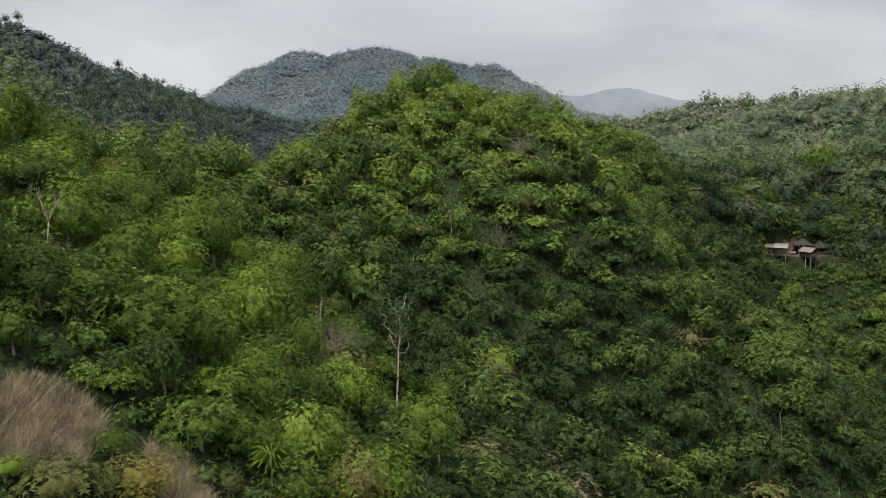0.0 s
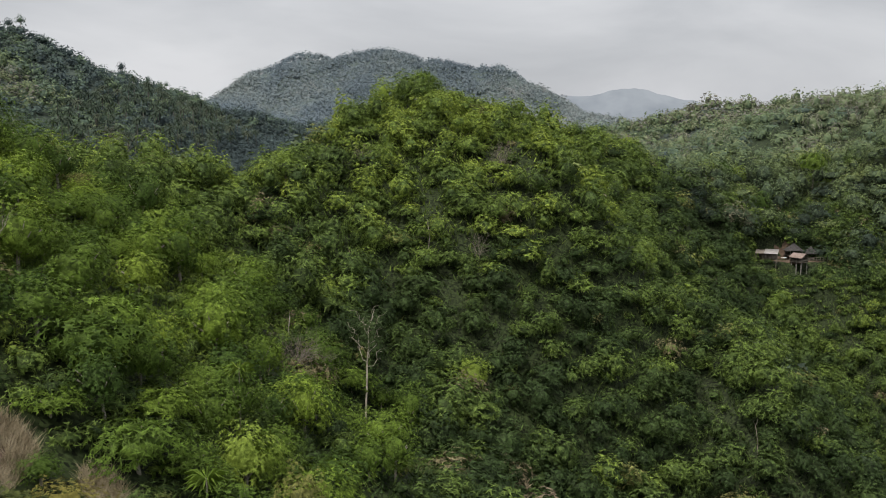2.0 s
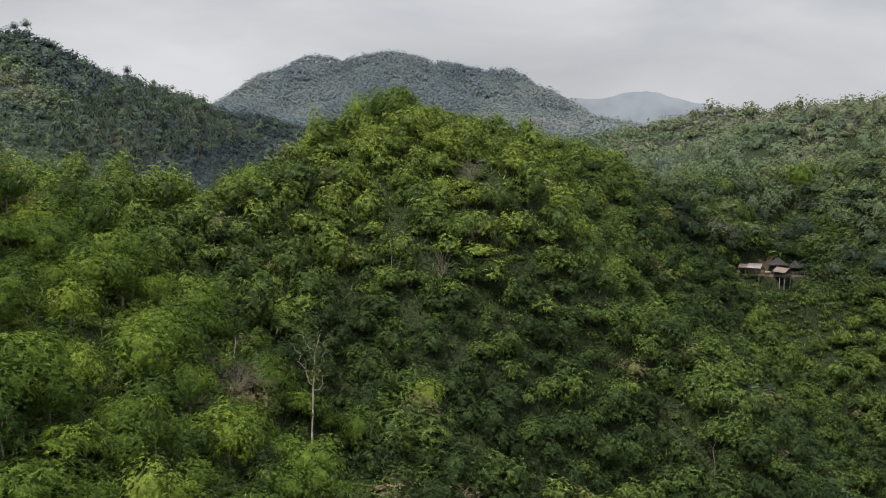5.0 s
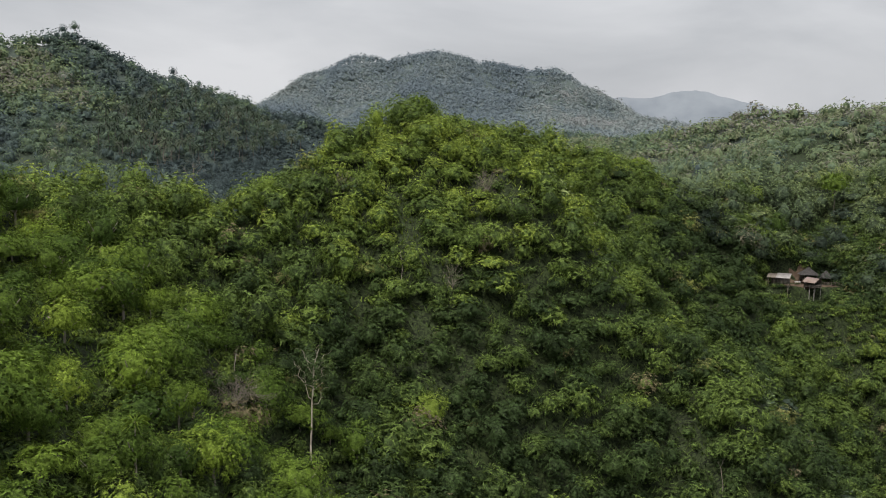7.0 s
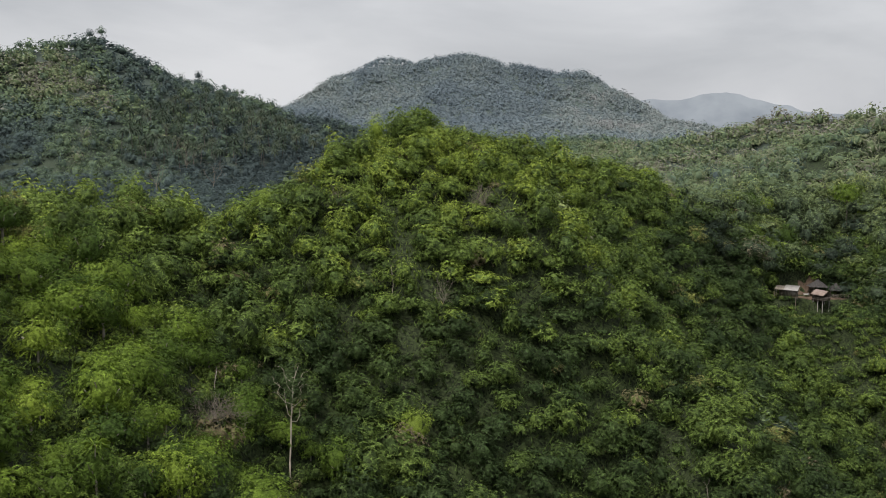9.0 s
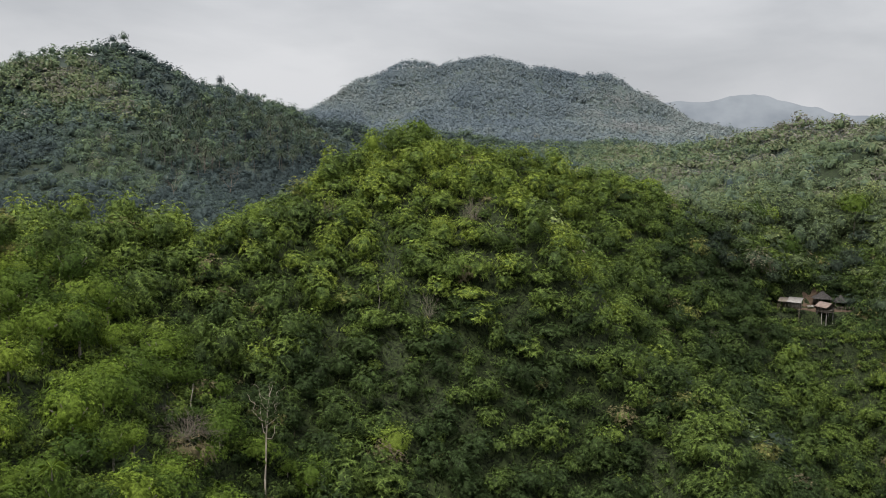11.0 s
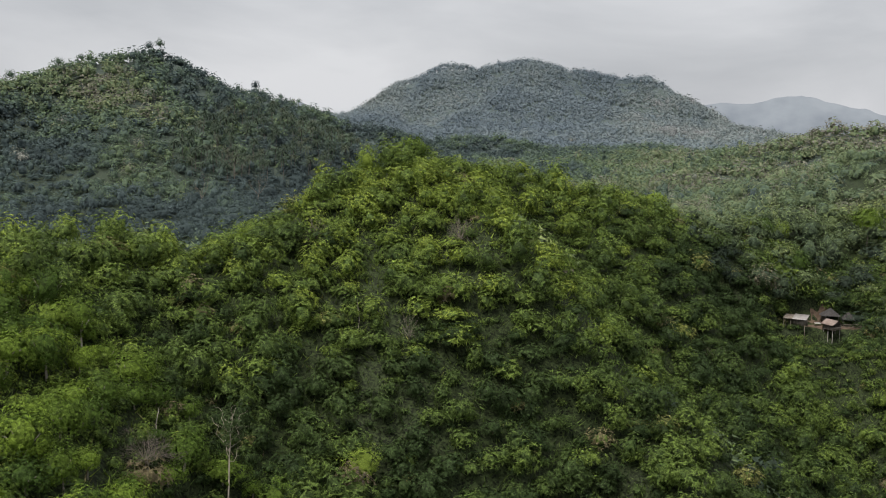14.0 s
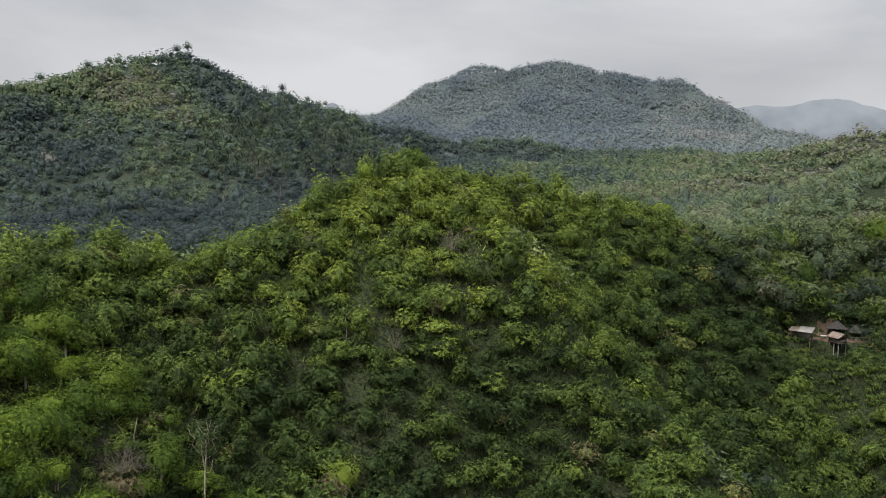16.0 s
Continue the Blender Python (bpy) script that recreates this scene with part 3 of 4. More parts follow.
# single trees of the near spur: the nearest stretch of the forest
def spur_tree(k):
    r = np.random.default_rng(200 + k)
    tree = tagged(new("tree"), "leafy green broadleaf tree on the forested spur", "tree", "trees on the near spur")
    stem = [limb((0, 0, -0.25), (0.02, 0.01, 0.3 * TALL[k]), 0.028, 0.02, 6)]
    for turn in r.uniform(0, 6.28, 5):
        stem.append(limb((0.02, 0.01, 0.25 * TALL[k]), (0.25 * math.cos(turn), 0.25 * math.sin(turn), r.uniform(0.4, 0.6) * TALL[k]), 0.014, 0.006, 4))
    part("trunk", stem, bark, tree)
    v, f, n = NEAR_CROWNS[k]
    ob = new("crown", make_mesh("crown", v, f, [leaf_tree], normals=n))
    ob.parent = tree
    return tree


models = [spur_tree(k) for k in range(6)]
x, y = rng.uniform(-52, 10, 1500), rng.uniform(44, 116, 1500)
chosen = []
for a, b in zip(x, y):
    if len(chosen) < 318 and a < 0 and all((a - c) ** 2 + (b - d) ** 2 > 10.5 for c, d in chosen) and a > -30 - 0.30 * (b - 40):
        chosen.append((a, b))
x, y = clear(*np.array(chosen).T, True)
sizes = trees_of(x, y, 3.4, 8.0)
for n, (a, b, s, h) in enumerate(zip(x, y, sizes, height(x, y))):
    m = pose(a, b, h + rng.uniform(-0.06, 0.10) * s, rng.uniform(-6, 6), rng.uniform(-6, 6), rng.uniform(0, 360)) @ Matrix.Diagonal((s, s, s * rng.uniform(0.85, 1.2), 1))
    if n < len(models):
        models[n].matrix_basis = m
        made = models[n]
    else:
        made = copy_thing(models[n % 6], m @ Matrix.Diagonal((*(1 / v for v in models[n % 6].scale), 1)))
    tagged(made, "tall full-crowned green broadleaf tree on the forested spur" if s > 5.6 else "young leafy green tree among taller ones on the spur" if s < 4.4 else "")

x, y = clear(*scatter(rng, 38, 122, -44, 2, 2.1))
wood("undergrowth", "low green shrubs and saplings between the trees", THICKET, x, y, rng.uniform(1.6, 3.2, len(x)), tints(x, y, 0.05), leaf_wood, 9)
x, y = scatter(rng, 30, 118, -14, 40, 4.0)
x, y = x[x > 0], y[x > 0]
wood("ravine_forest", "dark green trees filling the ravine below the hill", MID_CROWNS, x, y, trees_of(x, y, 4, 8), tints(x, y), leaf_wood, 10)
x, y = scatter(rng, 112, 262, -40, 28, 3.4)
x, y = x[(y > 116) | (x > 0) | (x < -52)], y[(y > 116) | (x > 0) | (x < -52)]
x, y = clear(x, y, True)
hid = falling_away(x, y)
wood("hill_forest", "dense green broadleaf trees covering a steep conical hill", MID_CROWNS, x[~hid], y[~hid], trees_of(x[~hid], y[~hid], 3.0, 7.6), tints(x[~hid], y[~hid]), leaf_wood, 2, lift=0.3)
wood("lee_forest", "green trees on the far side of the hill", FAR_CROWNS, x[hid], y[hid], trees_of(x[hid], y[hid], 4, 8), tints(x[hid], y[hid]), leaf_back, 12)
x, y = clear(*scatter(rng, 40, 250, -38, 34, 3.1), True)
x, y = x[(y > 112) | (x > 0)], y[(y > 112) | (x > 0)]
hid = falling_away(x, y)
x, y = x[~hid], y[~hid]
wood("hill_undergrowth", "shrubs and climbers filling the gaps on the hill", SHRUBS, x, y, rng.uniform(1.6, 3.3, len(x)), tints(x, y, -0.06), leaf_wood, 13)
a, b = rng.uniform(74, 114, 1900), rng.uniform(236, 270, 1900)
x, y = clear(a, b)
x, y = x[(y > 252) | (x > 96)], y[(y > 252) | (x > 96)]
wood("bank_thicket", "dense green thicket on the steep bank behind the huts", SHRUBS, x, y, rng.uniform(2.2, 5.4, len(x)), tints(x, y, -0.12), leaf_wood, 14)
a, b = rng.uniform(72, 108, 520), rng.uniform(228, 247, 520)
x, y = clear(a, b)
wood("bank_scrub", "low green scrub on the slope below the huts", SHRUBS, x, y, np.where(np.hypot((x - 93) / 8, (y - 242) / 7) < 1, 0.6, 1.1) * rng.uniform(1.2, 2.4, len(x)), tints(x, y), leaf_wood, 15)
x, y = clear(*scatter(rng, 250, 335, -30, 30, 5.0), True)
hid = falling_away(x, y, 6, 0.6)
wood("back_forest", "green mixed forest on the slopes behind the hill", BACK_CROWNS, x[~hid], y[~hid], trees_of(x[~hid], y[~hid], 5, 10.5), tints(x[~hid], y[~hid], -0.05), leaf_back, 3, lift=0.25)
x, y = scatter(rng, 335, 1150, -42, 28, 6.6)
x2, y2 = scatter(rng, 335, 1150, -42, 28, 8.0)
steep = height(x2, y2 + 15) - height(x2, y2 - 15) > 13
x, y = np.concatenate([x, x2[steep]]), np.concatenate([y, y2[steep]])
hid = falling_away(x, y, 15, 0.55) & (x > -120) & (y > 700)
x, y = x[~hid], y[~hid]
along = np.clip(((x + 334) * 119 - (y - 684) * 229) / (119 ** 2 + 229 ** 2), 0, 1)
spur = np.exp(-(np.hypot(x + 334 - 119 * along, y - 684 + 229 * along) / 30) ** 2)
# tints: paler to the right as painted haze, lighter on the spur, darker below
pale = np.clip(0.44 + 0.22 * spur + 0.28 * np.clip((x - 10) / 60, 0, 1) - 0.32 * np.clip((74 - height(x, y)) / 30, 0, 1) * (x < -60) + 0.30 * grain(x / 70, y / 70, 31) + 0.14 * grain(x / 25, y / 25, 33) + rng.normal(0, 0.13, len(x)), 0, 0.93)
size, close = trees_of(x, y, 6.0, 12.5), np.hypot(x - 20, y) < 640
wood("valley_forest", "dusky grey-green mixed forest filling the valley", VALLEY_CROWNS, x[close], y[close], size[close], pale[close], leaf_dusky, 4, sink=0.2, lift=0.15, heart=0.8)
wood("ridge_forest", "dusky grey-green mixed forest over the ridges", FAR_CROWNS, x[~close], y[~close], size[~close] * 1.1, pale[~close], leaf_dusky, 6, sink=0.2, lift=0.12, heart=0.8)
x, y = scatter(rng, 1150, 1990, -32, 26, 9.0)
x, y = x[y < 1925], y[y < 1925]
x2, y2 = scatter(rng, 1650, 1900, -20, 12, 9.0)
x, y = np.concatenate([x, x2]), np.concatenate([y, y2])
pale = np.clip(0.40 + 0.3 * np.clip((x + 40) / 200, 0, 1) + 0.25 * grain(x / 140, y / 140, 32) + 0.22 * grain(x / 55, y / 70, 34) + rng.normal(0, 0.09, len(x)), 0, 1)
wood("mountain_forest", "hazy blue-green forest covering the distant mountain", HAZE_CROWNS, x, y, trees_of(x, y, 9.5, 18), pale, leaf_hazed, 5, sink=0.4, lift=0.15, heart=0.9)


# ---- the far range under the clouds: a backdrop that glows in haze colours ----
def far_range():
    turn = np.linspace(-40, 40, 321)
    x, y = 4560 * np.sin(np.radians(turn)), 4560 * np.cos(np.radians(turn))
    top = 170 + 8 * grain(turn / 4.0, turn * 0, 41) + 5 * grain(turn / 0.9, turn * 0, 42) + 3 * grain(turn / 0.3, turn * 0, 43)
    top += 62 / (1 + np.exp((3.2 - turn) * 2)) / (1 + np.exp((turn - 14.2) * 1.1)) + 50 * np.exp(-((turn - 9.8) / 2.2) ** 2) + 16 * np.exp(-((turn - 6.2) / 1.0) ** 2) + 76 * np.exp(-((turn + 18.2) / 0.7) ** 2)
    v = np.concatenate([np.stack([x, y, top], 1), np.stack([x * 0.97, y * 0.97, top * 0.55], 1), np.stack([x * 0.93, y * 0.93, top * 0 + 10], 1)])
    n = len(turn)
    f = [(r * n + k, r * n + k + 1, (r + 1) * n + k + 1, (r + 1) * n + k) for r in range(2) for k in range(n - 1)]
    mat, nodes, links, bsdf = material("glowing_misty_range", 1.0, 0.0)
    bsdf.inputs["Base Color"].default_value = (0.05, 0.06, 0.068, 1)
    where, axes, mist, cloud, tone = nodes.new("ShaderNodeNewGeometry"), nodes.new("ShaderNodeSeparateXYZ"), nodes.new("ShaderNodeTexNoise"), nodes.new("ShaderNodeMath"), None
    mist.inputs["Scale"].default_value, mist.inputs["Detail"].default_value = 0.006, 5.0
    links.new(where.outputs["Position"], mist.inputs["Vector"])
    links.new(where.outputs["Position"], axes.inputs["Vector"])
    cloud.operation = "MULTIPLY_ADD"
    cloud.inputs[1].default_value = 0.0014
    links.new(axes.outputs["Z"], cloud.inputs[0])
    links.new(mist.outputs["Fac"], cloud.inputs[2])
    # haze and mist painted as emission, paler higher up
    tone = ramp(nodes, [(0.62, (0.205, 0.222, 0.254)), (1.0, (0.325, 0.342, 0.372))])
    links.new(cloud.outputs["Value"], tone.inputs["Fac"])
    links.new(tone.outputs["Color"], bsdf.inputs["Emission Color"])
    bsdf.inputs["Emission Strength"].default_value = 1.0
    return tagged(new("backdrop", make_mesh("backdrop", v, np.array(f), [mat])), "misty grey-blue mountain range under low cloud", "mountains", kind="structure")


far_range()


# ---- low cover, dry meadow ----
def carpet(name, label, x, y, low, high, width, mat, lean, kind_tint=None):
    """Upright blades or sprays strewn over the ground, one triangle each."""
    z, n = height(x, y), len(x)
    size = rng.uniform(low, high, n)
    turn = rng.uniform(0, 2 * np.pi, n)
    foot = np.stack([x, y, z - 0.05], 1)
    half = np.stack([np.cos(turn), np.sin(turn), turn * 0], 1) * (size * width)[:, None]
    tip = foot + np.stack([rng.normal(0, lean, n) * size, rng.normal(0, lean, n) * size, size], 1)
    v = np.stack([foot - half, foot + half, tip], 1).reshape(-1, 3)
    f = np.concatenate([np.arange(3 * n).reshape(-1, 3), np.full((n, 1), -1)], 1)
    me = make_mesh(name, v, f, [mat], tint=kind_tint)
    return tagged(new(name, me), label, "vegetation", kind="stuff")


x, y = rng.uniform(-27, -9, 90000), rng.uniform(44, 59, 90000)
dry = open_ground(x, y) & (grain(x / 1.3, y / 1.3, 61) > -0.75)
carpet("dry_grass", "tall dry straw-coloured grass on the open spur", x[dry], y[dry], 0.3, 0.9, 0.028, straw, 0.6)
r, a = np.sqrt(rng.uniform(80 ** 2, 255 ** 2, 90000)), np.radians(rng.uniform(-42, 30, 90000))
x, y = clear(20 + r * np.sin(a), r * np.cos(a))
x, y = x[~falling_away(x, y)], y[~falling_away(x, y)]
carpet("ground_cover", "leafy green ground cover under the trees", x, y, 0.4, 1.1, 0.16, leaf_wood, 0.7, tints(x, y, -0.05))


# ---- single trees that stand out ----
def on(x, y, sink=0.0):
    return float(height(x, y)) - sink


def mark_tree(name, label, x, y, top, wide, crowns, leaf, wood_mat, seed, trunk=0.03, group="", stem_height=None):
    """One leafy tree with its top at the height top."""
    r = np.random.default_rng(seed)
    g = on(x, y)
    tree = tagged(new(name), label, "tree", group)
    tree.matrix_basis = pose(x, y, g, 0, 0, r.uniform(0, 360))
    tall = top - g
    v, f, n = crowns[seed % len(crowns)]
    lift = stem_height if stem_height else 0.0 if tall < wide * 1.55 else tall - wide * 1.2
    v = v * np.array([wide, wide, (tall - lift) / v[:, 2].max()]) + np.array([0, 0, lift])
    stem = [limb((0, 0, -0.6), (0.03 * wide, 0, lift + 0.35 * min(wide, tall)), trunk * wide + 0.04, trunk * wide * 0.5 + 0.02, 7)]
    for k in range(5):
        turn = 1.26 * k + r.uniform(-0.3, 0.3)
        stem.append(limb((0.03 * wide, 0, lift + 0.2 * wide), (0.2 * wide * math.cos(turn), 0.2 * wide * math.sin(turn), lift + 0.42 * min(wide, tall)), trunk * wide * 0.4 + 0.01, 0.006 * wide, 5))
    part("trunk", stem, wood_mat, tree)
    ob = new("crown", make_mesh("crown", v, f, [leaf], normals=n))
    ob.parent = tree
    return tree


def dead_tree(name, label, x, y, top, reach, seed, mat, spread=0.6, depth=3, lean=0.1, radius=0.10, group="", count=4):
    """A leafless tree: trunk and forking boughs."""
    r = np.random.default_rng(seed)
    g = on(x, y)
    tall = top - g
    tree = tagged(new(name), label, "tree", group)
    tree.matrix_basis = pose(x, y, g, 0, 0, r.uniform(0, 360))
    fork = (lean * tall * 0.5, 0, tall - reach)
    part("trunk", [limb((0, 0, -0.6), (fork[0] * 0.4, 0.05 * tall, fork[2] * 0.5), radius * 1.3, radius * 1.05, 7), limb((fork[0] * 0.4, 0.05 * tall, fork[2] * 0.5), fork, radius * 1.05, radius * 0.85, 7)], mat, tree)
    for k in range(count):
        turn = 6.28 / count * k + r.uniform(-0.5, 0.5)
        tip = np.array(fork) + np.array([math.cos(turn) * reach * 0.7 * spread, math.sin(turn) * reach * 0.7 * spread, reach * r.uniform(0.6, 1.0)])
        part("bough", boughs(r, fork, tip, radius * 0.6, spread, depth - 1, 5), mat, tree)
    return tree


def twig(r, points, radius, tip=0.3):
    """A bent stick through the points, tapering."""
    n = len(points) - 1
    return [limb(points[k], points[k + 1], radius * (1 - (1 - tip) * k / n), radius * (1 - (1 - tip) * (k + 1) / n), 5) for k in range(n)]


def pale_tree(x, y, top, seed):
    """A tall slim stem whose leader and candelabra limbs stand in a thin crown."""
    r = np.random.default_rng(seed)
    g = on(x, y)
    tall = top - g
    tree = tagged(new("pale_tree"), "tall slim pale-barked tree with curving limbs and thin foliage", "tree")
    tree.matrix_basis = pose(x, y, g)
    stem = [np.array(q) * np.array([1, 1, tall]) for q in ((0, 0, -0.05), (0.03, 0, 0.18), (0.16, 0.05, 0.36), (0.20, 0.05, 0.54), (0.42, 0, 0.68), (0.36, 0.1, 0.80), (0.75, 0.1, 0.9), (1.1, 0.1, 0.98))]
    part("trunk", twig(r, stem, 0.135, 0.18), pale_bark, tree)
    for k in range(11):
        h = 0.52 + 0.40 * k / 11
        turn = 2.4 * k + r.uniform(-0.4, 0.4)
        way = np.array([math.cos(turn), math.sin(turn), 0])
        base = np.array([0.2 + 0.6 * max(0, h - 0.54), 0.05, h * tall])
        reach = r.uniform(1.3, 2.3) * (1.15 - 0.5 * k / 11)
        line = [base, base + way * reach * 0.45 + np.array([0, 0, 0.1 * reach]), base + way * reach * 0.75 + np.array([0, 0, 0.55 * reach]), base + way * reach * 0.7 + np.array([0, 0, 0.95 * reach]), base + way * reach * 1.0 + np.array([0, 0, 1.25 * reach])]
        line = [line[0]] + [q + r.normal(0, 0.09, 3) for q in line[1:]]
        pieces = twig(r, line, 0.055, 0.3)
        for q in line[2:]:
            side = q + way * r.uniform(0.2, 0.7) + r.normal(0, 0.3, 3) + np.array([0, 0, 0.25])
            pieces += twig(r, [q, (q + side) / 2 + r.normal(0, 0.07, 3), side], 0.02, 0.4)
        part("bough", pieces, pale_bark, tree)
    v, f, n = crown(301, 150, 4, 0.09, 0.38, True, 1.0, 1.15, 9, 0.5, 0.2, -0.4, core=0.02, loose=0.25)
    ob = new("sparse_crown", make_mesh("sparse_crown", v * 5.0 + np.array([0.6, 0.3, tall - 5.6]), f, [leaf_sparse], normals=n))
    ob.parent = tree
    tagged(ob, "thin grey-green foliage")
    return tree


def dead_bush(label, x, y, top, wide, seed, mat, count=30, radius=0.035, flat=0.6):
    """A leafless bush: a short trunk and a dome of drooping bare boughs with twigs."""
    r = np.random.default_rng(seed)
    g = on(x, y)
    tree = tagged(new("dead_bush"), label, "bush")
    tree.matrix_basis = pose(x, y, g, 0, 0, r.uniform(0, 360))
    dome = min(wide * flat, top - g - 0.3)
    heart = np.array([0, 0, max(0.3, top - g - dome)])
    part("trunk", [limb((0, 0, -0.5), heart, radius * 2.6, radius * 2, 6)], mat, tree)
    for k in range(count):
        up = 0.9 - 1.0 * (k + 0.5) / count
        turn = 2.4 * k + r.uniform(-0.3, 0.3)
        out_by = math.sqrt(max(0, 1 - up * up)) * wide / 2
        end = heart + np.array([math.cos(turn) * out_by, math.sin(turn) * out_by, max(-0.05, up) * dome]) * r.uniform(0.8, 1.1)
        bend = heart + (end - heart) * 0.55 + np.array([0, 0, 0.10 * wide])
        line = [heart, heart + (bend - heart) * 0.5 + r.normal(0, 0.05 * wide, 3) * 0.6, bend, end]
        pieces = twig(r, line, radius * r.uniform(0.6, 1.1), 0.25)
        for q in (bend, (bend + end) / 2, end):
            for _ in range(2):
                tip = q + (end - heart) * r.uniform(0.1, 0.3) + r.normal(0, 0.08 * wide, 3)
                pieces += twig(r, [q, (q + tip) / 2 + r.normal(0, 0.02 * wide, 3), tip], radius * 0.4, 0.5)
        part("bough", pieces, mat, tree)
    return tree


# the tall pale tree in the fold between spur and hill
pale_tree(-5.7, 109.2, 41.2, 3)
dead_bush("bleached leafless bush among green crowns on the hill", -11.4, 163.0, 59.9, 4.0, 11, dead_wood, 30, 0.035, 1.0)
dead_bush("brownish-grey leafless dome of twigs on the hill", 12.8, 170.6, 60.2, 4.4, 12, dead_wood, 50, 0.032, 1.0)
dead_bush("thin bleached dead bush on the hill face", 8.4, 148.6, 46.4, 4.0, 13, dead_wood, 22, 0.028, 1.0)
dead_bush("broad grey-brown bush of bare drooping boughs", -12.2, 101.0, 39.2, 7.0, 14, dead_wood, 60, 0.028, 0.42)
dead_bush("grey leafless bush in the gully forest", -15.6, 103.5, 39.0, 2.6, 17, dead_wood, 14, 0.035)
dead_bush("tangled grey dead bush on the spur", -31.5, 76.5, 50.9, 5.0, 19, dead_wood, 30, 0.035)
dead_bush("bleached bare branches fallen over the shoulder's shrubs", 61.7, 210.5, 29.8, 5.0, 15, dead_wood, 16, 0.05, 0.4)
dead_tree("dead_tree", "slim pale dead stem among the ravine trees", 47.4, 132.5, 21.2, 1.0, 16, dead_wood, 0.5, 2, 0.15, 0.045, count=2)
dead_tree("dead_tree", "pale forked dead tree on the spur", -28.4, 68.8, 55.6, 2.6, 18, bark, 0.5, 2, 0.1, 0.05)
dead_tree("dead_tree", "leaning bare stem in the gully", -14.1, 107.6, 41.0, 0.8, 20, bark, 0.4, 1, 0.5, 0.05, count=2)
dead_tree("dead_tree", "thin bare stem on the hill face", 0.4, 147.0, 48.4, 0.8, 21, bark, 0.4, 1, 0.05, 0.04, count=2)
for k, (a, b, top) in enumerate([(-187.0, 551.0, 15), (-178.0, 484.0, 14), (-160.0, 520.0, 14), (-205.0, 575.0, 13)]):
    dead_tree("dead_tree", "tall pale leafless tree at the foot of the palm slope", a, b, on(a, b) + top, 9.0, 22 + k, dead_wood, 0.7, 4, 0.05, 0.22)

mark_tree("tree", "light green rounded tree on the hilltop", -9.7, 191.0, 73.6, 5.6, NEAR_CROWNS, leaf_bright, bark, 60)
mark_tree("tree", "dense green tree crowning the hilltop", -1.7, 200.0, 75.2, 6.4, NEAR_CROWNS, leaf_tree, bark, 61)
mark_tree("tree", "light green rounded tree on the saddle", -22.6, 155.0, 60.0, 4.4, NEAR_CROWNS, leaf_bright, bark, 62)
mark_tree("tree", "dense vine-covered rounded tree at the hill foot", 6.9, 126.0, 32.5, 6.2, NEAR_CROWNS, leaf_bright, bark, 64)
mark_tree("tree", "bright green tree lit on the near spur", -11.2, 82.0, 39.5, 6.5, NEAR_CROWNS, leaf_bright, bark, 65)
mark_tree("tree", "bright green tree lit on the near spur", -9.8, 64.5, 42.0, 5.6, NEAR_CROWNS, leaf_bright, bark, 66)
mark_tree("tree", "spreading olive-green tree above the dry meadow", -20.2, 64.5, 49.6, 7.6, NEAR_CROWNS, leaf_tree, bark, 67)
mark_tree("tree", "bright green tree on the spur crest", -36.0, 108.8, 57.0, 6.0, NEAR_CROWNS, leaf_bright, bark, 68)
mark_tree("tree", "bright green tree on the spur crest", -31.0, 113.0, 53.5, 5.5, NEAR_CROWNS, leaf_bright, bark, 69)
mark_tree("shrub", "yellowing shrub beside the dry grass", -16.2, 49.6, 42.5, 4.6, NEAR_CROWNS, leaf_yellow, bark, 70)
mark_tree("shrub", "olive shrub with bare twigs beside the dry grass", -18.9, 46.3, 43.4, 4.8, NEAR_CROWNS, leaf_olive, bark, 73)
mark_tree("shrub", "bright green shrub at the edge of the dry grass", -21.6, 45.6, 43.6, 2.8, NEAR_CROWNS, leaf_bright, bark, 76)
mark_tree("shrub", "low green shrub in the dry grass", -12.9, 55.8, 39.4, 2.6, NEAR_CROWNS, leaf_olive, bark, 77)
dead_tree("dead_branches", "bleached bare twigs lying over an olive shrub", -18.8, 45.8, 43.3, 1.3, 31, dead_wood, 1.2, 4, 0.1, 0.018, count=9)
mark_tree("shrub", "small green shrub at the edge of the dry meadow", -18.5, 51.8, 43.4, 2.9, NEAR_CROWNS, leaf_tree, bark, 72)
mark_tree("shrub", "browning shrub on the hill brow", 9.3, 195.0, 68.2, 4.6, MID_CROWNS, leaf_brown, bark, 73)
mark_tree("shrub", "browning shrub on the hill shoulder", 46.5, 231.0, 51.2, 5.6, MID_CROWNS, leaf_brown, bark, 74)
mark_tree("shrub", "browning shrub at the foot of the spur", -11.0, 98.0, 38.0, 5.0, MID_CROWNS, leaf_brown, bark, 75)
mark_tree("shrub", "browning shrub on the hill face", 12.6, 156.2, 50.0, 3.8, MID_CROWNS, leaf_brown, bark, 78)
mark_tree("shrub", "browning shrub on the saddle's slope", -20.9, 136.1, 49.0, 4.2, MID_CROWNS, leaf_brown, bark, 79)
for k, (a, b, top) in enumerate([(49.1, 258.2, 61.5), (86.6, 261.5, 48.0), (108.0, 282.0, 58.0)]):
    mark_tree("tree", "tall spreading tree with a visible pale trunk", a, b, top, 8.0, NEAR_CROWNS, leaf_tree, bark, 79 + 3 * k)
for k, (a, b) in enumerate([(74, 269), (79, 272), (84, 274), (112, 288), (120, 284)]):
    mark_tree("tree", "light green tree on the ridge behind the huts", a, b, on(a, b) + 7.0 + k % 2, 6.0, NEAR_CROWNS, leaf_tree, bark, 90 + k)
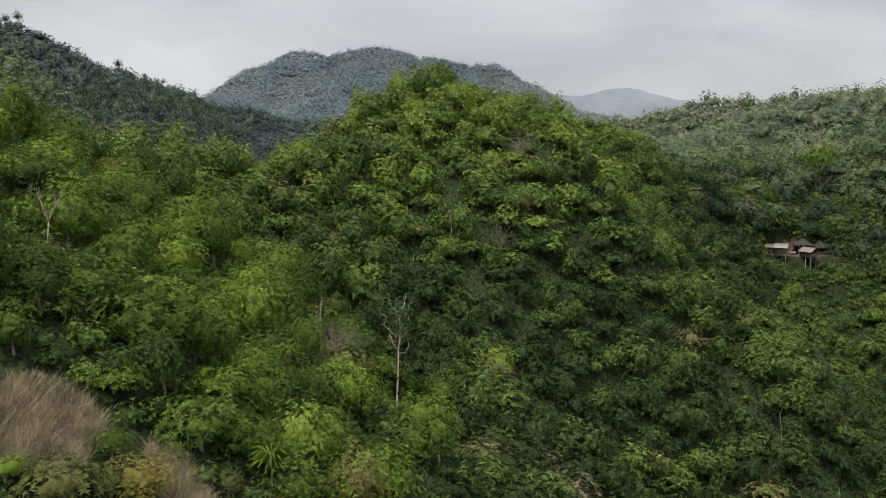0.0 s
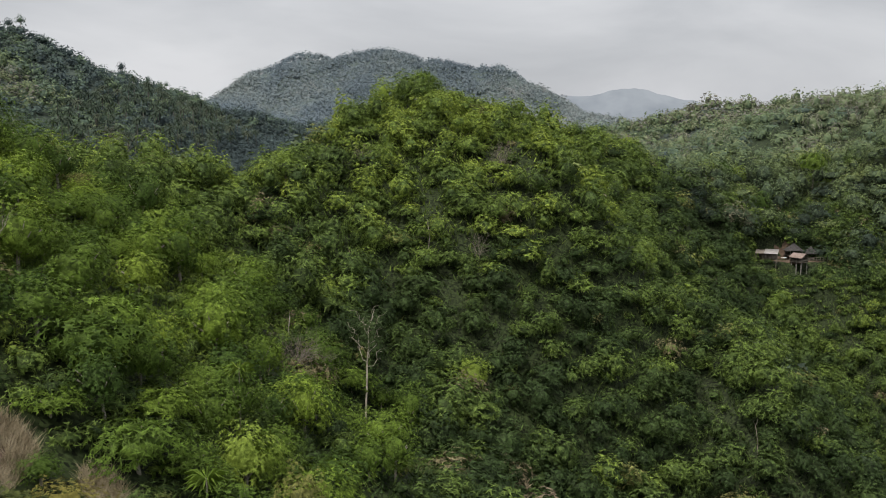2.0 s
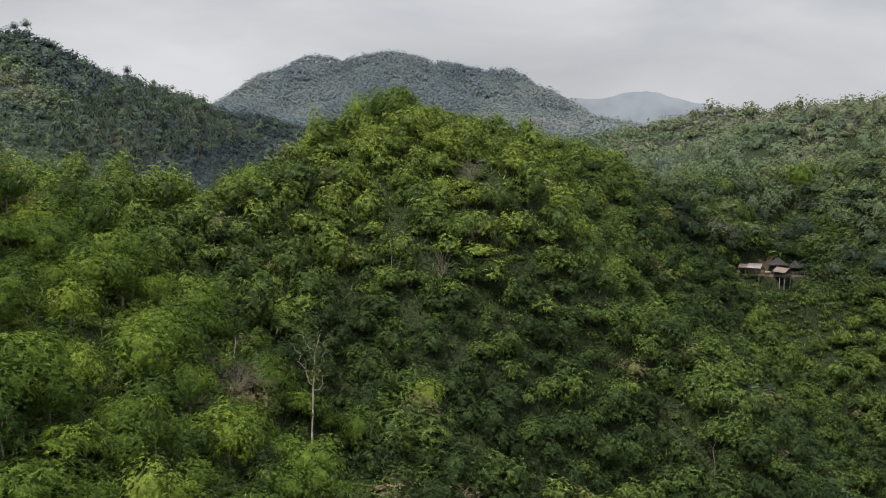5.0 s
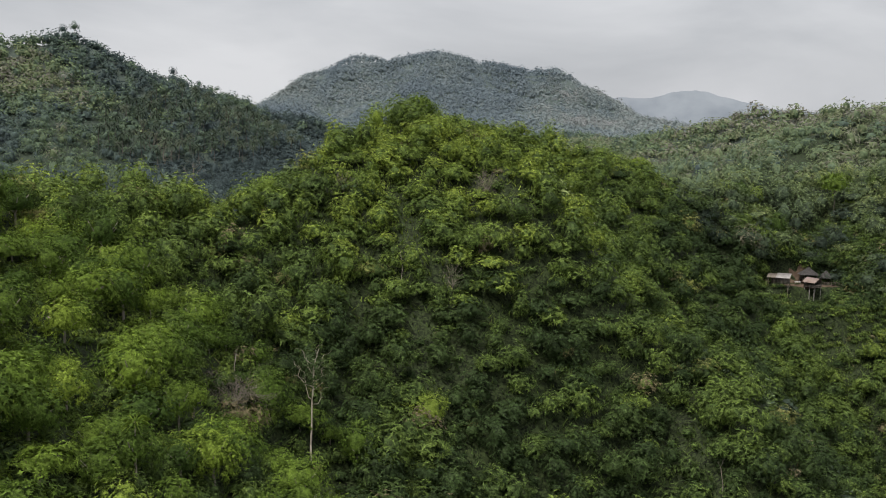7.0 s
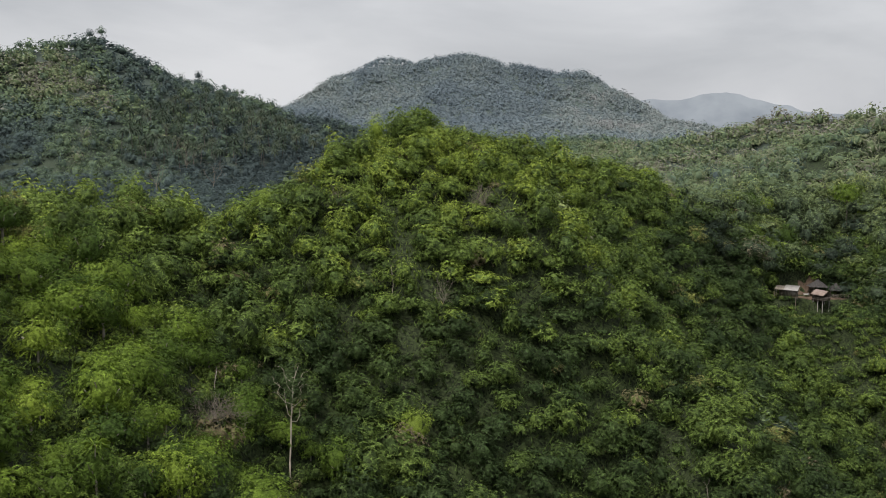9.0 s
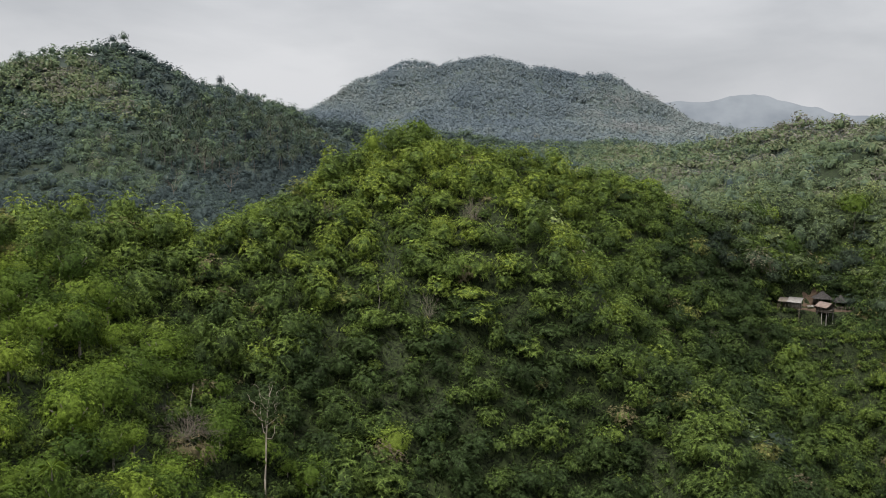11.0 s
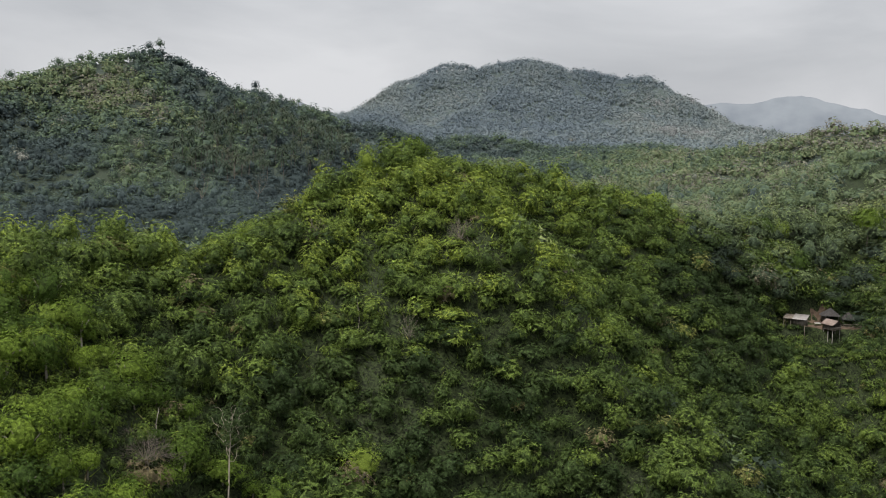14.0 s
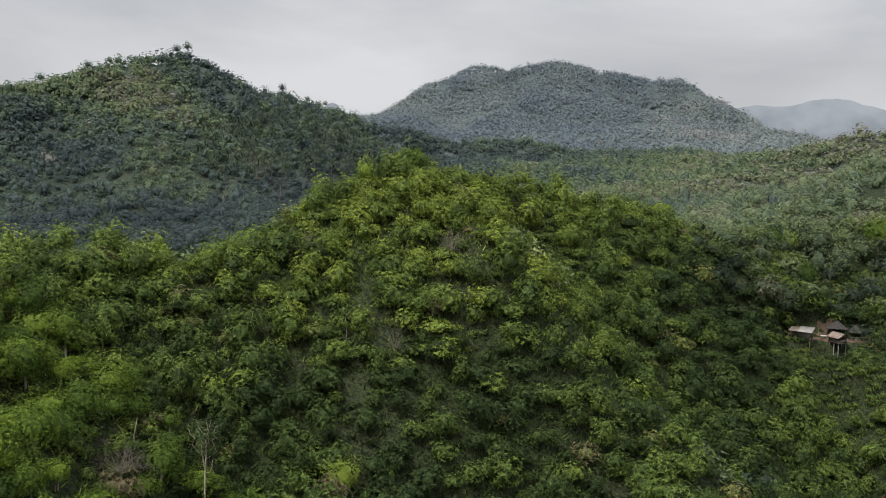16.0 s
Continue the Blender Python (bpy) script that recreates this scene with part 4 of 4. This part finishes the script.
for k, (a, b) in enumerate([(-323, 712), (-316, 716), (-308, 748), (-306, 764), (-285, 838), (-272, 868), (-374, 610), (-347, 655), (-356, 640), (-262, 890)]):
    tall = (12, 14, 10, 11, 14, 11, 11, 10, 11, 10)[k]
    mark_tree("tree", "open umbrella-shaped tree standing out on the ridge line", a, b, on(a, b) + tall, (7.5, 9, 8, 8, 8, 7, 8, 8, 7, 7)[k], MID_CROWNS, leaf_ridge, bark, 102 + 6 * k + 4 * (k % 2), 0.022, "trees on the ridge line", tall * 0.34)
for k, (a, b) in enumerate([(-321, 586), (-314, 530), (-322, 536), (-293, 649), (68, 527), (88, 641), (96, 560), (-60, 840), (60, 1100), (-20, 1240), (120, 1180)]):
    mark_tree("tree", "pale blossoming tree among the dusky forest", a, b, on(a, b) + 10, 9, BACK_CROWNS, leaf_pale, bark, 120 + k, 0.025, "pale trees in the valley")


def star_tree(x, y, top, wide, leaf, label, seed, count=36):
    """A slim stem with one rosette of long leaves."""
    r = np.random.default_rng(seed)
    g = on(x, y)
    tall = top - g
    tree = tagged(new("rosette_tree"), label, "tree")
    tree.matrix_basis = pose(x, y, g, 0, 0, r.uniform(0, 360))
    part("trunk", [limb((0, 0, -0.5), (0.05, 0.03, tall - 0.3), 0.07, 0.05, 7)], bark, tree, "slim pale trunk")
    blades = []
    for k in range(count):
        turn, rise = 2.4 * k, 0.75 - 1.15 * k / count
        p = np.array([0.05, 0.03, tall - 0.35])
        out_way = np.array([math.cos(turn), math.sin(turn), 0])
        side = np.array([-math.sin(turn), math.cos(turn), 0])
        q = p + out_way * wide * 0.28 + np.array([0, 0, wide * 0.28 * rise])
        e = p + out_way * wide * 0.5 + np.array([0, 0, wide * (0.34 * rise - 0.12)])
        w = wide * 0.026
        blades.append((np.array([p, q + side * w, e, q - side * w + np.array([0, 0, 0.03])]), np.array([(0, 1, 2, -1), (0, 2, 3, -1)])))
    part("crown", blades, leaf, tree)
    return tree


star_tree(-10.5, 57.2, 39.9, 2.9, leaf_bright, "young star-shaped tree with a slim pale trunk", 1)
star_tree(-12.0, 73.0, 43.0, 2.6, leaf_bright, "yellowish rosette tree among the spur forest", 2)


# ---- coconut palms on the slope of the peak ----
def palm_model():
    r = np.random.default_rng(9)
    tree = tagged(new("coconut_palm"), "grey-green coconut palm with a slim trunk", "palm", "palms on the far slope")
    part("trunk", [limb((0, 0, -0.8), (0.3, 0.1, 6), 0.24, 0.18, 5), limb((0.3, 0.1, 6), (0.4, 0.4, 11), 0.18, 0.13, 5)], palm_bark, tree)
    pieces = []
    for k in range(24):
        turn, rise = 2.4 * k, 1.0 - 1.5 * k / 24
        way, side = np.array([math.cos(turn), math.sin(turn), 0]), np.array([-math.sin(turn), math.cos(turn), 0])
        pts, p = [np.array([0.4, 0.4, 11.0])], np.array([0.4, 0.4, 11.0])
        for s in range(3):
            p = p + way * 1.45 * max(0.35, 1 - 0.25 * s) + np.array([0, 0, 1.2 * (rise - 0.62 * s)])
            pts.append(p)
        v, f = [], []
        for s, q in enumerate(pts):
            w = (0.10, 0.42, 0.36, 0.04)[s]
            v += [q + side * w - np.array([0, 0, 0.35 * w]), q, q - side * w - np.array([0, 0, 0.35 * w])]
        for s in range(3):
            f += [(3 * s, 3 * s + 1, 3 * s + 4, 3 * s + 3), (3 * s + 1, 3 * s + 2, 3 * s + 5, 3 * s + 4)]
        pieces.append((np.array(v), np.array(f)))
    part("crown", pieces, leaf_palm, tree)
    return tree


palm = palm_model()
spots = []
for _ in range(900):
    a, b = rng.uniform(-262, -120), rng.uniform(530, 800)
    inside = ((a + 195 - 0.1 * (b - 640)) / 52) ** 2 + ((b - 655) / 115) ** 2 < 1
    if inside and len(spots) < 130 and all((a - c) ** 2 + (b - d) ** 2 > 60 for c, d in spots):
        spots.append((a, b))
for k, (a, b) in enumerate(spots):
    s = rng.uniform(0.95, 1.35)
    m = pose(a, b, on(a, b), rng.uniform(-5, 5), rng.uniform(-5, 5), rng.uniform(0, 360)) @ Matrix.Scale(s, 4)
    if k == 0:
        palm.matrix_basis = m
    else:
        copy_thing(palm, m @ Matrix.Diagonal((*(1 / v for v in palm.scale), 1)))


# ---- the huts in their yard ----
def box(cx, cy, cz, sx, sy, sz):
    v = np.array([(cx + i * sx / 2, cy + j * sy / 2, cz + k * sz / 2) for i in (-1, 1) for j in (-1, 1) for k in (-1, 1)])
    return v, np.array([(0, 1, 3, 2), (4, 6, 7, 5), (0, 4, 5, 1), (2, 3, 7, 6), (0, 2, 6, 4), (1, 5, 7, 3)])


def sheet_roof(x0, x1, y0, z0, y1, z1, thick=0.06, ribs=0.35):
    """A corrugated slope from the eave line (y0, z0) up to (y1, z1)."""
    n = max(4, int((x1 - x0) / ribs) * 2)
    xs = np.linspace(x0, x1, n + 1)
    up = 0.05 * (np.arange(n + 1) % 2)
    rows = [np.stack([xs, xs * 0 + y, z + up], 1) for y, z in ((y0, z0), (y1, z1))]
    low = [r - np.array([0, 0, thick]) for r in rows]
    v = np.concatenate(rows + low)
    m = n + 1
    f = [(k, k + 1, m + k + 1, m + k) for k in range(n)] + [(2 * m + k, 3 * m + k, 3 * m + k + 1, 2 * m + k + 1) for k in range(n)]
    f += [(k, 2 * m + k, 2 * m + k + 1, k + 1) for k in range(n)] + [(m + k, m + k + 1, 3 * m + k + 1, 3 * m + k) for k in range(n)]
    return v, np.array(f)


def thatch_roof(wide, deep, low, high, rng, layers=4):
    """A hipped thatch of ragged courses."""
    pieces = []
    for c in range(layers):
        a, b = c / layers, (c + 1.25) / layers
        n = 20
        turn = np.linspace(0, 2 * np.pi, n, endpoint=False)
        sq = 1 / np.maximum(np.abs(np.cos(turn)), np.abs(np.sin(turn))) ** 0.8
        rim = lambda s, z, rough: np.stack([np.cos(turn) * sq * wide / 2 * s * (1 + rng.normal(0, rough, n)), np.sin(turn) * sq * deep / 2 * s, z + rng.normal(0, rough, n)], 1)
        v = np.concatenate([rim(1.06 - a, low + a * (high - low) - 0.05, 0.05), rim(max(0.03, 1.0 - b), low + min(1, b) * (high - low), 0.02)])
        pieces.append((v, np.array([(k, (k + 1) % n, n + (k + 1) % n, n + k) for k in range(n)])))
    return pieces


def stilt_hut():
    hut = tagged(new("stilt_hut"), "small open hut on tall stilts with a pinkish tin roof", "hut")
    hut.matrix_basis = pose(92.7, 246.9, 27.9, 0, 0, -58)
    for px in (-1.5, 0.0, 1.5):
        for py in (-1.1, 1.1):
            part("stilt", [limb((px, py, -6.0), (px, py, 0.75), 0.085, 0.08, 6)], pale_post, hut)
            part("post", [limb((px, py, 0.75), (px, py, 2.1 + 0.35 * (py > 0)), 0.07, 0.06, 5)], grey_board, hut)
    for k in range(9):
        part("floor_board", [box(-1.62 + 0.405 * k, 0, 0.78, 0.38, 2.7, 0.08)], grey_board, hut)
    part("railing", [box(0, -1.25, 1.45, 3.5, 0.06, 0.07), box(0, -1.25, 1.1, 3.5, 0.05, 0.5), box(-1.7, 0, 1.2, 0.05, 2.4, 0.6), box(1.7, 0, 1.2, 0.05, 2.4, 0.6)], grey_board, hut)
    part("back_wall", [box(0, 1.22, 1.5, 3.3, 0.05, 1.4)], grey_board, hut)
    part("roof_slope", [sheet_roof(-2.0, 2.0, -1.75, 1.95, 0.1, 3.05)], pink_tin, hut)
    part("roof_slope", [sheet_roof(-2.0, 2.0, 1.75, 1.95, 0.1, 3.05)], pink_tin, hut)
    part("gable", [(np.array([(-1.85, -1.5, 2.05), (-1.85, 1.5, 2.05), (-1.85, 0.1, 2.98), (-1.78, -1.5, 2.05), (-1.78, 1.5, 2.05), (-1.78, 0.1, 2.98)]), np.array([(0, 1, 2, -1), (3, 5, 4, -1), (0, 3, 4, 1), (1, 4, 5, 2), (0, 2, 5, 3)]))], grey_board, hut)
    return hut


def long_shed():
    shed = tagged(new("long_shed"), "long low shed with a weathered grey tin roof", "shed")
    shed.matrix_basis = pose(83.8, 246.4, 29.2, 0, 0, -24)
    for px in (-2.3, -0.6, 1.1, 2.8):
        part("post", [limb((px, -1.1, -4.0), (px, -1.1, 2.0), 0.07, 0.06, 5)], grey_board, shed)
        part("post", [limb((px, 1.1, -2.5), (px, 1.1, 2.6), 0.07, 0.06, 5)], grey_board, shed)
    part("wall", [box(0.6, 1.15, 1.1, 4.6, 0.08, 2.2)], grey_board, shed)
    part("front_panel", [box(1.4, -1.05, 0.95, 2.6, 0.06, 1.3)], grey_board, shed, "weathered front panel")
    part("roof", [sheet_roof(-0.2, 3.2, -1.7, 1.9, 1.5, 2.75)], grey_tin, shed)
    part("annex_roof", [sheet_roof(-2.4, -0.25, -1.4, 1.85, 1.4, 2.5)], grey_board, shed, "dull brown annex roof")
    return shed


def thatched_hut(name, label, x, y, z, turn, wide, deep, low, high, seed):
    r = np.random.default_rng(seed)
    hut = tagged(new(name), label, "hut")
    hut.matrix_basis = pose(x, y, z, 0, 0, turn)
    for px in (-1, 1):
        for py in (-1, 1):
            part("post", [limb((px * wide * 0.36, py * deep * 0.36, -1.6), (px * wide * 0.36, py * deep * 0.36, low + 0.25), 0.09, 0.08, 6)], grey_board, hut)
    part("platform", [box(0, 0, 0.55, wide * 0.78, deep * 0.78, 0.12)], grey_board, hut)
    part("back_screen", [box(0, deep * 0.37, 1.2, wide * 0.72, 0.06, 1.2)], grey_board, hut)
    part("thatch", thatch_roof(wide, deep, low, high, r), thatch, hut, "dark weathered thatch roof")
    return hut


stilt_hut()
long_shed()
thatched_hut("thatched_hut", "open hut with a broad dark thatch roof", 93.6, 254.0, 29.0, 10, 4.6, 3.8, 1.9, 3.7, 1)
thatched_hut("thatched_hut", "small steep thatched shelter at the yard edge", 97.8, 253.2, 28.3, -8, 3.4, 3.2, 1.9, 3.7, 2)
bench = tagged(new("table"), "low pale table under the thatch", "table")
bench.matrix_basis = pose(90.2, 251.2, 28.45, 0, 0, 8)
part("tabletop", [box(0, 0, 0.75, 1.5, 0.8, 0.07)], white_cloth, bench)
for px in (-0.65, 0.65):
    for py in (-0.3, 0.3):
        part("leg", [box(px, py, 0.3, 0.08, 0.08, 0.9)], grey_board, bench)
fence = tagged(new("fence"), "weathered pole fence along the edge of the yard", "fence")
for k in range(9):
    a, b = 95.4 + 0.95 * k, 249.5 + 0.1 * k
    part("post", [limb((a, b, on(a, b, 0.5)), (a, b, on(a, b) + 1.15), 0.06, 0.05, 5)], grey_board, fence)
for h in (0.55, 1.05):
    line = [(95.4 + 0.95 * k, 249.5 + 0.1 * k, on(95.4 + 0.95 * k, 249.5 + 0.1 * k) + h) for k in range(9)]
    part("rail", [limb(a, b, 0.045, 0.045, 4) for a, b in zip(line[:-1], line[1:])], grey_board, fence)


def soil_patch(name, label, cx, cy, rx, ry, lift, mat):
    """Bare ground lying on the slope, with an uneven edge."""
    n, m = 11, 36
    r, a = np.meshgrid(np.linspace(0.02, 1, n), np.linspace(0, 2 * np.pi, m, endpoint=False), indexing="ij")
    edge = 1 + 0.22 * grain(np.cos(a) * 2.3, np.sin(a) * 2.3, 51)
    x, y = cx + r * rx * edge * np.cos(a), cy + r * ry * edge * np.sin(a)
    z = height(x, y) + lift * (1 - r ** 3) * (1 + 0.8 * grain(x / 0.9, y / 0.9, 52)) - 0.25 * r ** 6
    i, j = np.meshgrid(np.arange(n - 1), np.arange(m), indexing="ij")
    f = np.stack([i * m + j, (i + 1) * m + j, (i + 1) * m + (j + 1) % m, i * m + (j + 1) % m], -1).reshape(-1, 4)
    return tagged(new(name, make_mesh(name, np.stack([x, y, z], -1).reshape(-1, 3), f, [mat], smooth=True)), label, "ground", kind="structure")


soil_patch("ground_yard", "trodden bare earth yard between the huts", 93, 251.0, 8.5, 3.4, 0.12, bare_earth)
soil_patch("ground_bank", "bare brown earth bank cut into the slope behind the huts", 92.6, 255.9, 4.2, 1.5, 0.6, bare_earth)
soil_patch("ground_meadow", "bare dusty earth under dry straw on the spur", -22.3, 50.8, 3.3, 4.8, 0.05, bare_earth)
soil_patch("ground_gap", "strip of dusty earth between shrubs on the spur", -14.6, 53.0, 2.2, 3.4, 0.05, bare_earth)
